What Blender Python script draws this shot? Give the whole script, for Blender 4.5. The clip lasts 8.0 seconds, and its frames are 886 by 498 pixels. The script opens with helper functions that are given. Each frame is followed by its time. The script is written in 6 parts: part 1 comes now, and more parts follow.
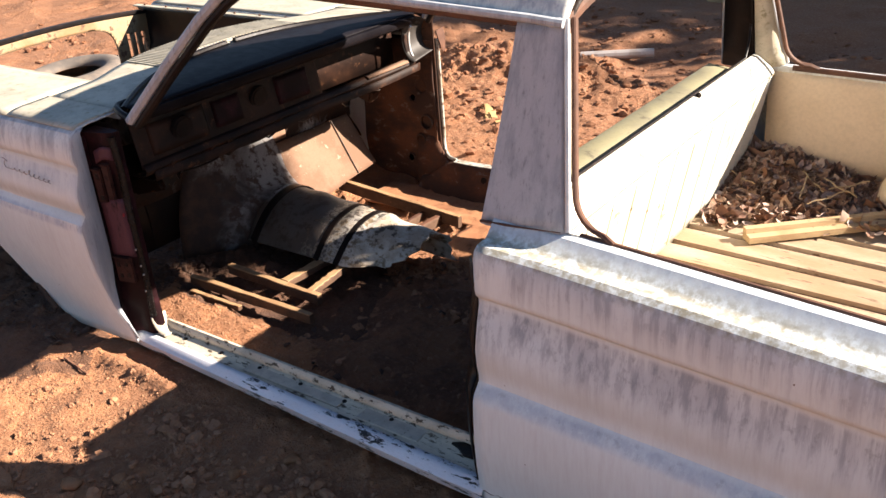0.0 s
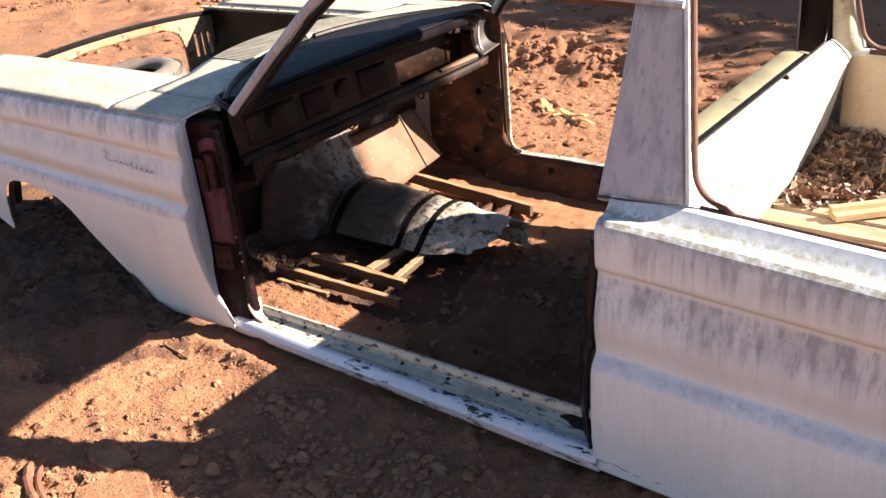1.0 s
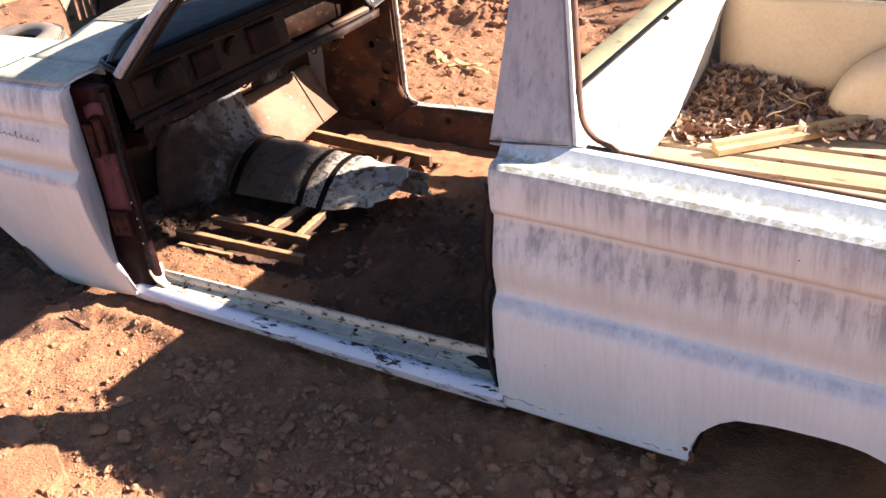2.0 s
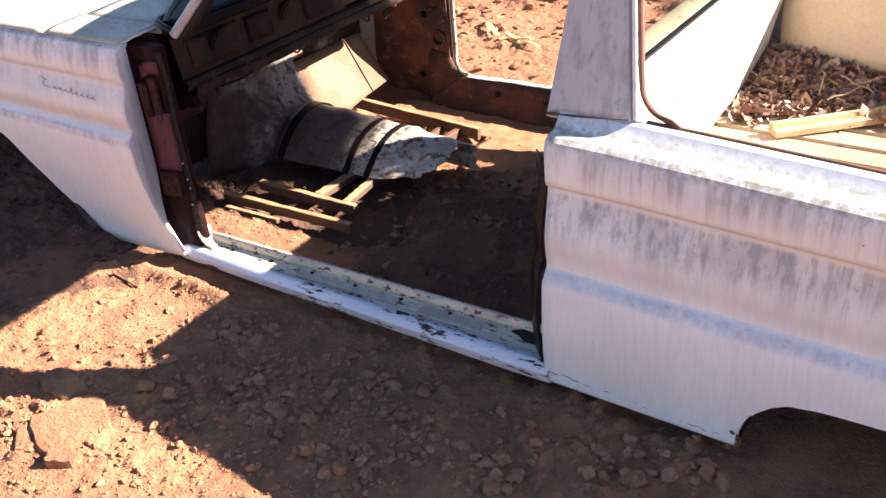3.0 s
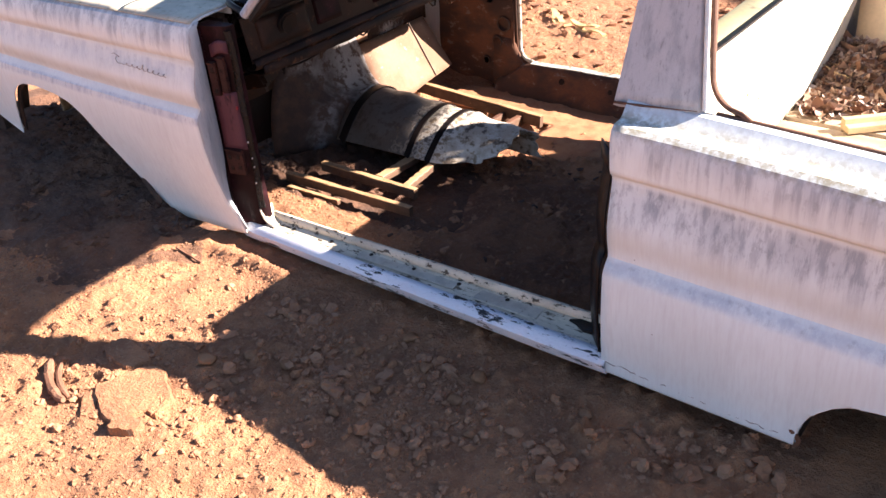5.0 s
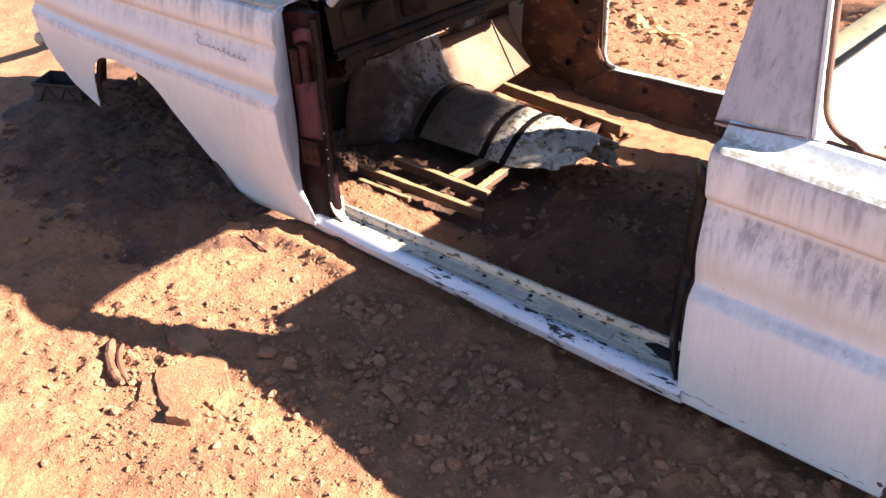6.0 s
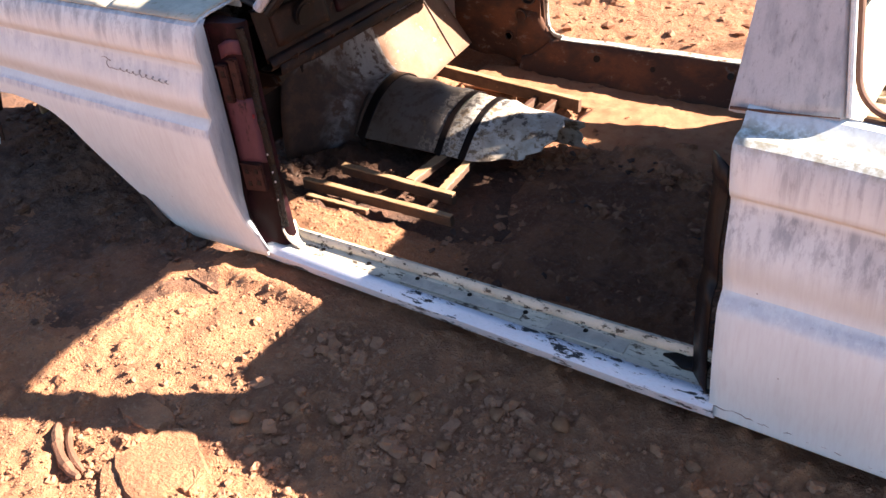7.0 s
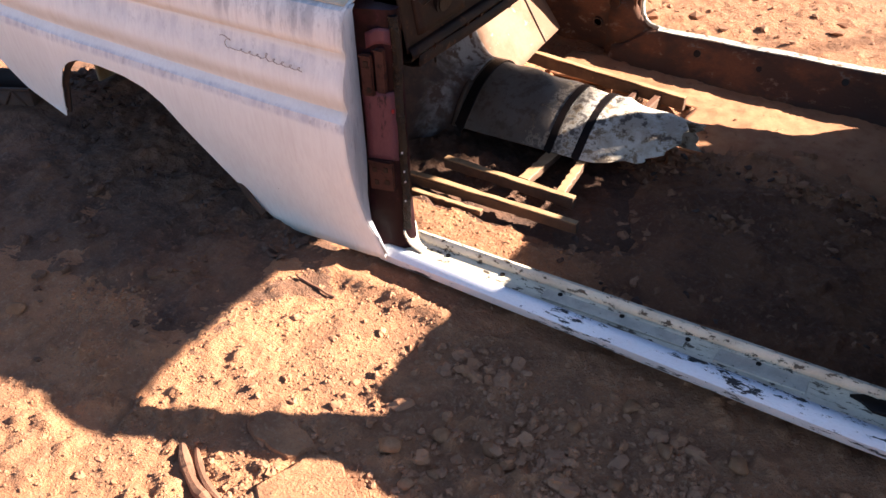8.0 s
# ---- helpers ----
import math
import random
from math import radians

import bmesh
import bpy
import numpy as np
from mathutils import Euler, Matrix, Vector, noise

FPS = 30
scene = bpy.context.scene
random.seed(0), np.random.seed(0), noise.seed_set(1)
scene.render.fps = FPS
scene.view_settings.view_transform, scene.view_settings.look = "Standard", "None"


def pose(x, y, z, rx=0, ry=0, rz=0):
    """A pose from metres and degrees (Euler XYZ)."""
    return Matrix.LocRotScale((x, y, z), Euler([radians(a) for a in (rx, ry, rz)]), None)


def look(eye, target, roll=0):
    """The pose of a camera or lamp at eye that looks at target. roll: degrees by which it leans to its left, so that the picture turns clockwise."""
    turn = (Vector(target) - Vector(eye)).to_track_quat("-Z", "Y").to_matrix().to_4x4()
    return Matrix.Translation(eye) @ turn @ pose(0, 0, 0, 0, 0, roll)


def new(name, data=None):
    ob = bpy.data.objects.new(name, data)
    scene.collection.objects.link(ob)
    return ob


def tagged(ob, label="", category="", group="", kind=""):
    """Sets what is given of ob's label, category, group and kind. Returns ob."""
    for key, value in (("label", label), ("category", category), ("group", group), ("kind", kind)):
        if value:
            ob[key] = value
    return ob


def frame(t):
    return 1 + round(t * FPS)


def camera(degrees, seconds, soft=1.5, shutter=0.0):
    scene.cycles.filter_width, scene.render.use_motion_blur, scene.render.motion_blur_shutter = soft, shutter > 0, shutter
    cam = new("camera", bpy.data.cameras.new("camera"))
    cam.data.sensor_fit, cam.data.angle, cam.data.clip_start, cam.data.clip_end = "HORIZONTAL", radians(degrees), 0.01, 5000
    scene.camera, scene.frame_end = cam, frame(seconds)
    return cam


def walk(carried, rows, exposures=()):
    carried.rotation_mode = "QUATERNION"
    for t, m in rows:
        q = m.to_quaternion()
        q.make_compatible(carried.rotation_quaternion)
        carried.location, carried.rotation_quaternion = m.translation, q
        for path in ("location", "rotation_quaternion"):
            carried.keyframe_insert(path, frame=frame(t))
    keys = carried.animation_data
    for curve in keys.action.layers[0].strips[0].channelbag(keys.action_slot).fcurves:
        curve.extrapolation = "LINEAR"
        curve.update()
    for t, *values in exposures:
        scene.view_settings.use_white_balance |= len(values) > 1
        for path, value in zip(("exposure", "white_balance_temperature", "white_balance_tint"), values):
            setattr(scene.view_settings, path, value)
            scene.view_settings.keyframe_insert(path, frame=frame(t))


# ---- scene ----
cam = camera(51.2, 8.0, soft=1.5)
SKY, SUN_POWER = 0.036, 5.0
EXPOSURES = [(0, 1.93, 6550, 13), (0.5, 1.71, 6550, 13), (1.0, 2.12, 6500, 14), (1.5, 2.27, 6450, 15), (3.0, 2.56, 6350, 17), (4.5, 2.62, 6350, 17), (6.5, 2.66, 6400, 16), (7, 2.73, 6420, 15), (8, 2.6, 6450, 14)]
PATH = [
    (0, (2.277, -1.335, 1.516), (1.17, 0.084, 0.643), -4.6),
    (0.4, (2.206, -1.483, 1.54), (1.105, 0.0, 0.775), -4.8),
    (0.5, (2.175, -1.494, 1.54), (1.055, -0.029, 0.766), -5.2),
    (1, (2.143, -1.557, 1.512), (1.014, -0.148, 0.652), -5.7),
    (1.5, (2.187, -1.568, 1.502), (1.223, -0.065, 0.601), -5.3),
    (1.7, (2.189, -1.571, 1.512), (1.245, -0.072, 0.584), -6.1),
    (3, (2.147, -1.592, 1.495), (1.144, -0.179, 0.496), -5.3),
    (3.5, (2.15, -1.594, 1.495), (1.116, -0.215, 0.481), -5.0),
    (4, (2.152, -1.6, 1.493), (1.088, -0.244, 0.48), -4.9),
    (4.5, (2.148, -1.605, 1.493), (1.065, -0.262, 0.483), -5.2),
    (5.8, (2.067, -1.605, 1.502), (0.925, -0.322, 0.477), -3.3),
    (6, (2.034, -1.575, 1.49), (0.863, -0.317, 0.469), -2.8),
    (6.5, (1.906, -1.489, 1.494), (0.745, -0.24, 0.45), -5.1),
    (7, (1.738, -1.419, 1.481), (0.716, -0.098, 0.382), -7.1),
    (7.2, (1.652, -1.403, 1.477), (0.63, -0.184, 0.265), -8.7),
    (7.5, (1.477, -1.459, 1.488), (0.479, -0.322, 0.18), -9.2),
    (7.7, (1.352, -1.484, 1.535), (0.416, -0.222, 0.297), -8.6),
    (8, (1.219, -1.501, 1.526), (0.314, -0.165, 0.346), -2.6),
]
walk(cam, [(t, look(eye, target, roll)) for t, eye, target, roll in PATH], EXPOSURES)

# light: a low afternoon sun from behind the far rear corner of the car, clear sky
SUN = Vector((1.46, 0.93, 1.0)).normalized()
world = bpy.data.worlds.new("sky")
scene.world = world
world.use_nodes = True
wn = world.node_tree
sky = wn.nodes.new("ShaderNodeTexSky")
sky.sky_type, sky.sun_disc = "NISHITA", False
sky.ozone_density, sky.dust_density = 3.0, 0.5
sky.sun_elevation = math.asin(SUN.z)
sky.sun_rotation = math.atan2(SUN.x, SUN.y)
wn.links.new(sky.outputs[0], wn.nodes["Background"].inputs[0])
wn.nodes["Background"].inputs[1].default_value = SKY
sun = new("sun", bpy.data.lights.new("sun", "SUN"))
sun.data.energy, sun.data.angle, sun.data.color = SUN_POWER, radians(0.5), (1.0, 0.90, 0.76)
sun.matrix_world = look(SUN * 30, (0, 0, 0))


# ---- materials ----
def mat(name, rough=0.6, metal=0.0):
    m = bpy.data.materials.new(name)
    m.use_nodes = True
    t = m.node_tree
    b = t.nodes["Principled BSDF"]
    b.inputs["Roughness"].default_value, b.inputs["Metallic"].default_value = rough, metal
    return m, t, b


def coord(t, scale=(1, 1, 1)):
    g = t.nodes.new("ShaderNodeNewGeometry")
    mp = t.nodes.new("ShaderNodeMapping")
    mp.inputs["Scale"].default_value = scale
    t.links.new(g.outputs["Position"], mp.inputs["Vector"])
    return mp.outputs[0]


def noisy(t, vec, scale, detail=5, rough=0.6, distort=0.0):
    n = t.nodes.new("ShaderNodeTexNoise")
    n.inputs["Scale"].default_value, n.inputs["Detail"].default_value = scale, detail
    n.inputs["Roughness"].default_value, n.inputs["Distortion"].default_value = rough, distort
    t.links.new(vec, n.inputs["Vector"])
    return n.outputs["Fac"]


def step(t, fac, lo, hi):
    n = t.nodes.new("ShaderNodeMapRange")
    n.interpolation_type = "SMOOTHSTEP"
    n.inputs["From Min"].default_value, n.inputs["From Max"].default_value = lo, hi
    t.links.new(fac, n.inputs["Value"])
    return n.outputs[0]


def math_node(t, op, a, b):
    n = t.nodes.new("ShaderNodeMath")
    n.operation = op
    for k, v in enumerate((a, b)):
        if isinstance(v, (int, float)):
            n.inputs[k].default_value = v
        else:
            t.links.new(v, n.inputs[k])
    return n.outputs[0]


def mix(t, fac, a, b):
    n = t.nodes.new("ShaderNodeMix")
    n.data_type = "RGBA"
    if isinstance(fac, (int, float)):
        n.inputs[0].default_value = fac
    else:
        t.links.new(fac, n.inputs[0])
    for k, v in ((6, a), (7, b)):
        if isinstance(v, tuple):
            n.inputs[k].default_value = (*v, 1)
        else:
            t.links.new(v, n.inputs[k])
    return n.outputs[2]


def bump(t, b, height, strength, distance):
    n = t.nodes.new("ShaderNodeBump")
    n.inputs["Strength"].default_value, n.inputs["Distance"].default_value = strength, distance
    t.links.new(height, n.inputs["Height"])
    t.links.new(n.outputs[0], b.inputs["Normal"])


def height_of(t):
    g = t.nodes.new("ShaderNodeNewGeometry")
    sp = t.nodes.new("ShaderNodeSeparateXYZ")
    t.links.new(g.outputs["Position"], sp.inputs[0])
    return sp.outputs


def band(t, z, lo, mid, hi):
    """1 at mid, falling to 0 at lo and hi."""
    up, down = step(t, z, lo, mid), step(t, z, hi, mid)
    return math_node(t, "MULTIPLY", up, down)


def painted_side(name, streaks, washes, slope, white=(0.765, 0.81, 0.81)):
    """Chalky white paint with grey run-off streaks and tan rust washes in bands along the panel (heights at x = 0, falling by slope)."""
    m, t, b = mat(name, 0.5)
    axes = height_of(t)
    z = math_node(t, "ADD", axes[2], math_node(t, "MULTIPLY", axes[0], slope))
    wav = noisy(t, coord(t, (9, 9, 3)), 1.0, 3)
    z = math_node(t, "ADD", z, math_node(t, "MULTIPLY", math_node(t, "SUBTRACT", wav, 0.5), 0.012))
    runs = noisy(t, coord(t, (42, 42, 1.8)), 1.0, 6, 0.72)
    broad = noisy(t, coord(t, (15, 15, 0.8)), 1.0, 3, 0.5)
    fine = noisy(t, coord(t, (130, 130, 14)), 1.0, 4, 0.6)
    blot = noisy(t, coord(t, (60, 60, 34)), 1.0, 5, 0.65)
    col = mix(t, step(t, noisy(t, coord(t), 5.0), 0.35, 0.7), tuple(0.933 * c for c in white), white)
    col = mix(t, math_node(t, "MULTIPLY", step(t, fine, 0.35, 0.75), 0.22), col, (0.52, 0.50, 0.51))
    col = mix(t, math_node(t, "MULTIPLY", step(t, runs, 0.52, 0.72), 0.16), col, (0.50, 0.47, 0.46))
    ragged = math_node(t, "ADD", z, math_node(t, "MULTIPLY", math_node(t, "SUBTRACT", runs, 0.5), 0.09))
    for lo, mid, hi, power in streaks:
        wide = hi - lo > 0.09
        zone = math_node(t, "MULTIPLY", step(t, ragged if wide else z, lo, mid), step(t, z, hi, hi - (0.016 if wide else 0.010)))
        tall = math_node(t, "MULTIPLY", math_node(t, "ADD", math_node(t, "MULTIPLY", step(t, runs, 0.44, 0.58), 0.6), math_node(t, "MULTIPLY", step(t, broad, 0.44, 0.56), 0.4)), 0.80)
        f = math_node(t, "MULTIPLY", zone, math_node(t, "ADD", tall, 0.20))
        col = mix(t, math_node(t, "MULTIPLY", f, power), col, (0.31, 0.335, 0.375) if wide else (0.42, 0.455, 0.53))
        f = math_node(t, "MULTIPLY", zone, step(t, blot, 0.54, 0.68))
        col = mix(t, math_node(t, "MULTIPLY", f, power * 0.45), col, (0.22, 0.23, 0.25))
    for lo, mid, hi, power in washes:
        f = math_node(t, "MULTIPLY", band(t, z, lo, mid, hi), math_node(t, "ADD", math_node(t, "MULTIPLY", runs, 0.8), 0.25))
        if 0.7 < lo < 0.8:
            f = math_node(t, "MULTIPLY", f, math_node(t, "MULTIPLY", step(t, blot, 0.34, 0.60), 1.15))
        col = mix(t, math_node(t, "MULTIPLY", f, power), col, (0.26, 0.215, 0.125) if 0.7 < lo < 0.8 else (0.52, 0.48, 0.36) if lo > 1 else (0.48, 0.43, 0.34))
    t.links.new(col, b.inputs["Base Color"])
    t.links.new(math_node(t, "ADD", math_node(t, "MULTIPLY", blot, 0.4), 0.28), b.inputs["Roughness"])
    nick = step(t, noisy(t, coord(t), 34.0, 3, 0.5), 0.765, 0.78)
    col = mix(t, nick, col, (0.13, 0.085, 0.06))
    t.links.new(col, b.inputs["Base Color"])
    bump(t, b, blot, 0.12, 0.002)
    return m


def patchy(name, base, second, third, scale=8.0, cover=(0.45, 0.6), flecks=(0.62, 0.68), rough=0.65, metal=0.0, relief=0.25, squash=(1, 1, 1), gloss=0.5):
    """Paint over metal in three tones: base, a soft second tone and sharp flecks of a third."""
    m, t, b = mat(name, rough, metal)
    b.inputs["Specular IOR Level"].default_value = gloss
    v = coord(t, squash)
    big, mid, small = noisy(t, v, scale, 6, 0.65), noisy(t, v, scale * 4, 6, 0.7), noisy(t, v, scale * 22, 4, 0.6)
    col = mix(t, step(t, big, *cover), base, second)
    col = mix(t, math_node(t, "MULTIPLY", step(t, small, 0.3, 0.8), 0.30), col, tuple(c * 0.55 for c in base))
    col = mix(t, step(t, mid, *flecks), col, third)
    t.links.new(col, b.inputs["Base Color"])
    t.links.new(math_node(t, "ADD", math_node(t, "MULTIPLY", mid, 0.35), rough - 0.18), b.inputs["Roughness"])
    bump(t, b, math_node(t, "ADD", mid, math_node(t, "MULTIPLY", small, 0.4)), relief, 0.004)
    return m


QUARTER_PAINT = painted_side("weathered_white_quarter", [(0.745, 0.765, 0.80, 0.45), (0.485, 0.575, 0.622, 0.95), (0.635, 0.71, 0.742, 0.8), (0.392, 0.412, 0.432, 0.6)], [(0.612, 0.629, 0.646, 0.85), (0.43, 0.475, 0.535, 0.42), (0.712, 0.738, 0.770, 1.0)], 0.04)
FENDER_PAINT = painted_side("weathered_white_fender", [(0.56, 0.62, 0.645, 0.5), (0.66, 0.73, 0.79, 0.8), (0.462, 0.478, 0.498, 0.8)], [(0.635, 0.655, 0.675, 0.7), (0.50, 0.53, 0.57, 0.75)], 0.025, (0.785, 0.81, 0.80))
TOP_PAINT = patchy("chalky_white_top", (0.52, 0.465, 0.36), (0.40, 0.36, 0.28), (0.24, 0.21, 0.13), 11.0, (0.40, 0.60), (0.56, 0.70), 0.45)
ROOF_PAINT = painted_side("chalky_white_roof", [(1.08, 1.15, 1.225, 0.8), (1.15, 1.22, 1.33, 0.25)], [(1.13, 1.22, 1.40, 0.95)], 0.0, (0.785, 0.775, 0.70))
PILLAR_PAINT = patchy("grey_streaked_white", (0.45, 0.46, 0.485), (0.33, 0.345, 0.375), (0.25, 0.25, 0.26), 7.0, (0.4, 0.62), (0.56, 0.72), 0.5, 0, 0.12, (5, 5, 0.5))
CREAM = patchy("cream_bed_paint", (0.68, 0.55, 0.40), (0.62, 0.49, 0.34), (0.52, 0.38, 0.25), 4.0, (0.45, 0.75), (0.66, 0.8), 0.5, 0, 0.06)
BULK = patchy("cream_bulkhead_paint", (0.62, 0.58, 0.49), (0.54, 0.49, 0.37), (0.26, 0.23, 0.12), 6.0, (0.5, 0.8), (0.585, 0.66), 0.45, 0, 0.06)
OLIVE = patchy("faded_olive_paint", (0.27, 0.245, 0.15), (0.21, 0.19, 0.125), (0.12, 0.105, 0.07), 5.0, (0.45, 0.6), (0.6, 0.7), 0.5, 0, 0.05)
BED_FLOOR = patchy("dusty_tan_bed_floor", (0.33, 0.225, 0.135), (0.43, 0.34, 0.24), (0.15, 0.078, 0.045), 6.0, (0.4, 0.65), (0.56, 0.68), 0.6, 0, 0.2, (0.5, 2, 1))
def sill_material():
    """White sill paint with black chips that run in clusters."""
    m, t, b = mat("chipped_white_sill", 0.35)
    v = coord(t, (0.42, 1.6, 1.3))
    group, chip, fine = noisy(t, v, 9.0, 3, 0.5), noisy(t, v, 42.0, 6, 0.75, 0.2), noisy(t, v, 240.0, 4)
    col = mix(t, step(t, noisy(t, v, 6.0, 5), 0.4, 0.7), (0.85, 0.83, 0.87), (0.72, 0.71, 0.76))
    col = mix(t, math_node(t, "MULTIPLY", step(t, fine, 0.45, 0.8), 0.3), col, (0.45, 0.42, 0.41))
    hit = math_node(t, "ADD", chip, math_node(t, "MULTIPLY", group, 0.55))
    col = mix(t, step(t, hit, 0.875, 0.885), col, (0.022, 0.020, 0.020))
    t.links.new(col, b.inputs["Base Color"])
    bump(t, b, step(t, hit, 0.90, 0.85), 0.4, 0.003)
    return m


SILL_WHITE = sill_material()
SILL_GREEN = patchy("grey_green_sill_step", (0.70, 0.605, 0.475), (0.53, 0.455, 0.355), (0.10, 0.075, 0.055), 13.0, (0.4, 0.58), (0.56, 0.60), 0.5, 0, 0.2, (0.6, 1.5, 1), gloss=0.15)
RUST_DARK = patchy("dark_rusted_steel", (0.038, 0.022, 0.016), (0.065, 0.032, 0.019), (0.12, 0.055, 0.026), 7.0, (0.42, 0.62), (0.60, 0.72), 0.7)
RUST_RED = patchy("red_brown_rust", (0.13, 0.052, 0.026), (0.075, 0.030, 0.017), (0.28, 0.20, 0.15), 9.0, (0.42, 0.62), (0.66, 0.72), 0.8)
# beam rust, kept pale for the sunlit tops
BEAM_LIT_TOP = patchy("tan_rust_lit_top", (0.40, 0.245, 0.125), (0.31, 0.175, 0.085), (0.16, 0.080, 0.042), 12.0, (0.42, 0.62), (0.60, 0.70), 0.75)
FLOOR_PAN = patchy("clay_dusted_floor_steel", (0.37, 0.170, 0.080), (0.30, 0.122, 0.055), (0.11, 0.05, 0.030), 11.0, (0.42, 0.62), (0.62, 0.68), 0.9, relief=0.6)


def tunnel_material():
    """Flaking white paint, darkened towards the engine for soot and for the shade there."""
    m, t, b = mat("flaking_white_tunnel", 0.6)
    v = coord(t)
    big, mid, small = noisy(t, v, 7.0, 6, 0.65), noisy(t, v, 26.0, 6, 0.7), noisy(t, v, 150.0, 4)
    col = mix(t, step(t, big, 0.42, 0.60), (0.64, 0.60, 0.54), (0.40, 0.33, 0.26))
    col = mix(t, step(t, mid, 0.50, 0.60), col, (0.21, 0.145, 0.085))
    col = mix(t, step(t, math_node(t, "ADD", mid, math_node(t, "MULTIPLY", big, 0.6)), 0.90, 0.93), col, (0.055, 0.032, 0.022))
    col = mix(t, math_node(t, "MULTIPLY", small, 0.3), col, (0.25, 0.22, 0.18))
    x = math_node(t, "ADD", height_of(t)[0], math_node(t, "ADD", math_node(t, "MULTIPLY", math_node(t, "SUBTRACT", big, 0.5), 0.6), math_node(t, "MULTIPLY", math_node(t, "SUBTRACT", mid, 0.5), 1.1)))
    # shade of the footwell put into the colour, together with soot
    soot_and_shade = math_node(t, "MULTIPLY", step(t, x, 0.22, 0.10), 0.90)
    col = mix(t, soot_and_shade, col, (0.060, 0.042, 0.034))
    t.links.new(col, b.inputs["Base Color"])
    bump(t, b, math_node(t, "ADD", mid, math_node(t, "MULTIPLY", small, 0.4)), 0.3, 0.004)
    return m


def bell_material():
    """Blue-white paint flaking off sooty steel, fading out towards the near side and the bottom."""
    m, t, b = mat("flaking_pale_bell_paint", 0.7)
    v = coord(t)
    big, mid, small = noisy(t, v, 6.0, 5, 0.6, 0.4), noisy(t, v, 24.0, 6, 0.7), noisy(t, v, 150.0, 4)
    col = mix(t, step(t, mid, 0.40, 0.65), (0.026, 0.014, 0.011), (0.056, 0.028, 0.018))
    left = math_node(t, "ADD", math_node(t, "MULTIPLY", height_of(t)[1], 0.55), math_node(t, "MULTIPLY", height_of(t)[2], 0.30))
    f = step(t, math_node(t, "ADD", big, left), 0.88, 1.12)
    f = math_node(t, "MULTIPLY", f, step(t, mid, 0.60, 0.48))
    col = mix(t, f, col, mix(t, math_node(t, "MULTIPLY", small, 0.5), (0.27, 0.255, 0.255), (0.15, 0.13, 0.12)))
    t.links.new(col, b.inputs["Base Color"])
    bump(t, b, math_node(t, "ADD", mid, math_node(t, "MULTIPLY", small, 0.4)), 0.3, 0.004)
    return m


# the same beam rust, darkened for the shaded sides
BEAM_SHADED_SIDE = patchy("brown_rust_shaded_side", (0.105, 0.054, 0.029), (0.070, 0.034, 0.019), (0.19, 0.105, 0.055), 10.0, (0.42, 0.62), (0.62, 0.72), 0.8)
TUNNEL = tunnel_material()
BELL = bell_material()
TOE = patchy("primer_pink_toeboard", (0.245, 0.150, 0.102), (0.195, 0.110, 0.072), (0.33, 0.25, 0.185), 6.0, (0.4, 0.62), (0.60, 0.68), 0.8, gloss=0.12)
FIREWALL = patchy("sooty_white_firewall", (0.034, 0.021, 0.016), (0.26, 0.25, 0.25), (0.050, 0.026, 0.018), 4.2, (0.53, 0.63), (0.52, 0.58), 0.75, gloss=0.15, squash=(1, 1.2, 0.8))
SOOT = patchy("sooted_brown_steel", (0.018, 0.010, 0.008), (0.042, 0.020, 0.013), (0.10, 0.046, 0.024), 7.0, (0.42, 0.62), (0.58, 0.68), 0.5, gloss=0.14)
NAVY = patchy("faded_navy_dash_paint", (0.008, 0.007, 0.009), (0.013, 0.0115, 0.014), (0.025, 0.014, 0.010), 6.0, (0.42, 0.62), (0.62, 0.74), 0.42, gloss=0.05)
MAUVE = patchy("mauve_jamb_paint", (0.105, 0.042, 0.052), (0.070, 0.022, 0.030), (0.016, 0.009, 0.010), 9.0, (0.42, 0.66), (0.56, 0.66), 0.5, squash=(1, 1, 0.5), gloss=0.15)
MAROON = patchy("burnt_maroon_paint", (0.015, 0.006, 0.007), (0.036, 0.011, 0.014), (0.055, 0.022, 0.028), 9.0, (0.44, 0.62), (0.62, 0.70), 0.45, gloss=0.08)
HINGE = patchy("sooty_brown_hinge_steel", (0.050, 0.022, 0.018), (0.024, 0.010, 0.010), (0.010, 0.006, 0.006), 16.0, (0.42, 0.62), (0.56, 0.66), 0.55, gloss=0.10)
WORN_EDGE = patchy("chipped_pale_edge", (0.50, 0.49, 0.43), (0.36, 0.31, 0.24), (0.11, 0.058, 0.034), 15.0, (0.42, 0.60), (0.545, 0.60), 0.5, 0, 0.3)
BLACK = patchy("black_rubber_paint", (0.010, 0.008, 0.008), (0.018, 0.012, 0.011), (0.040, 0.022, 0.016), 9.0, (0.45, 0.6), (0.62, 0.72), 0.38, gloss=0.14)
RUST_WALL = patchy("mottled_rust_and_grey_paint", (0.040, 0.018, 0.012), (0.125, 0.046, 0.020), (0.135, 0.105, 0.088), 6.0, (0.40, 0.60), (0.585, 0.66), 0.8, squash=(0.7, 1, 1.2))
SHINE = patchy("shiny_black_rubber", (0.006, 0.006, 0.006), (0.010, 0.008, 0.008), (0.03, 0.015, 0.014), 14.0, (0.45, 0.6), (0.64, 0.74), 0.24, 0, 0.9, gloss=0.22)
KICK = patchy("mottled_brown_rust", (0.055, 0.024, 0.014), (0.11, 0.044, 0.021), (0.024, 0.013, 0.009), 9.0, (0.42, 0.66), (0.58, 0.68), 0.8)
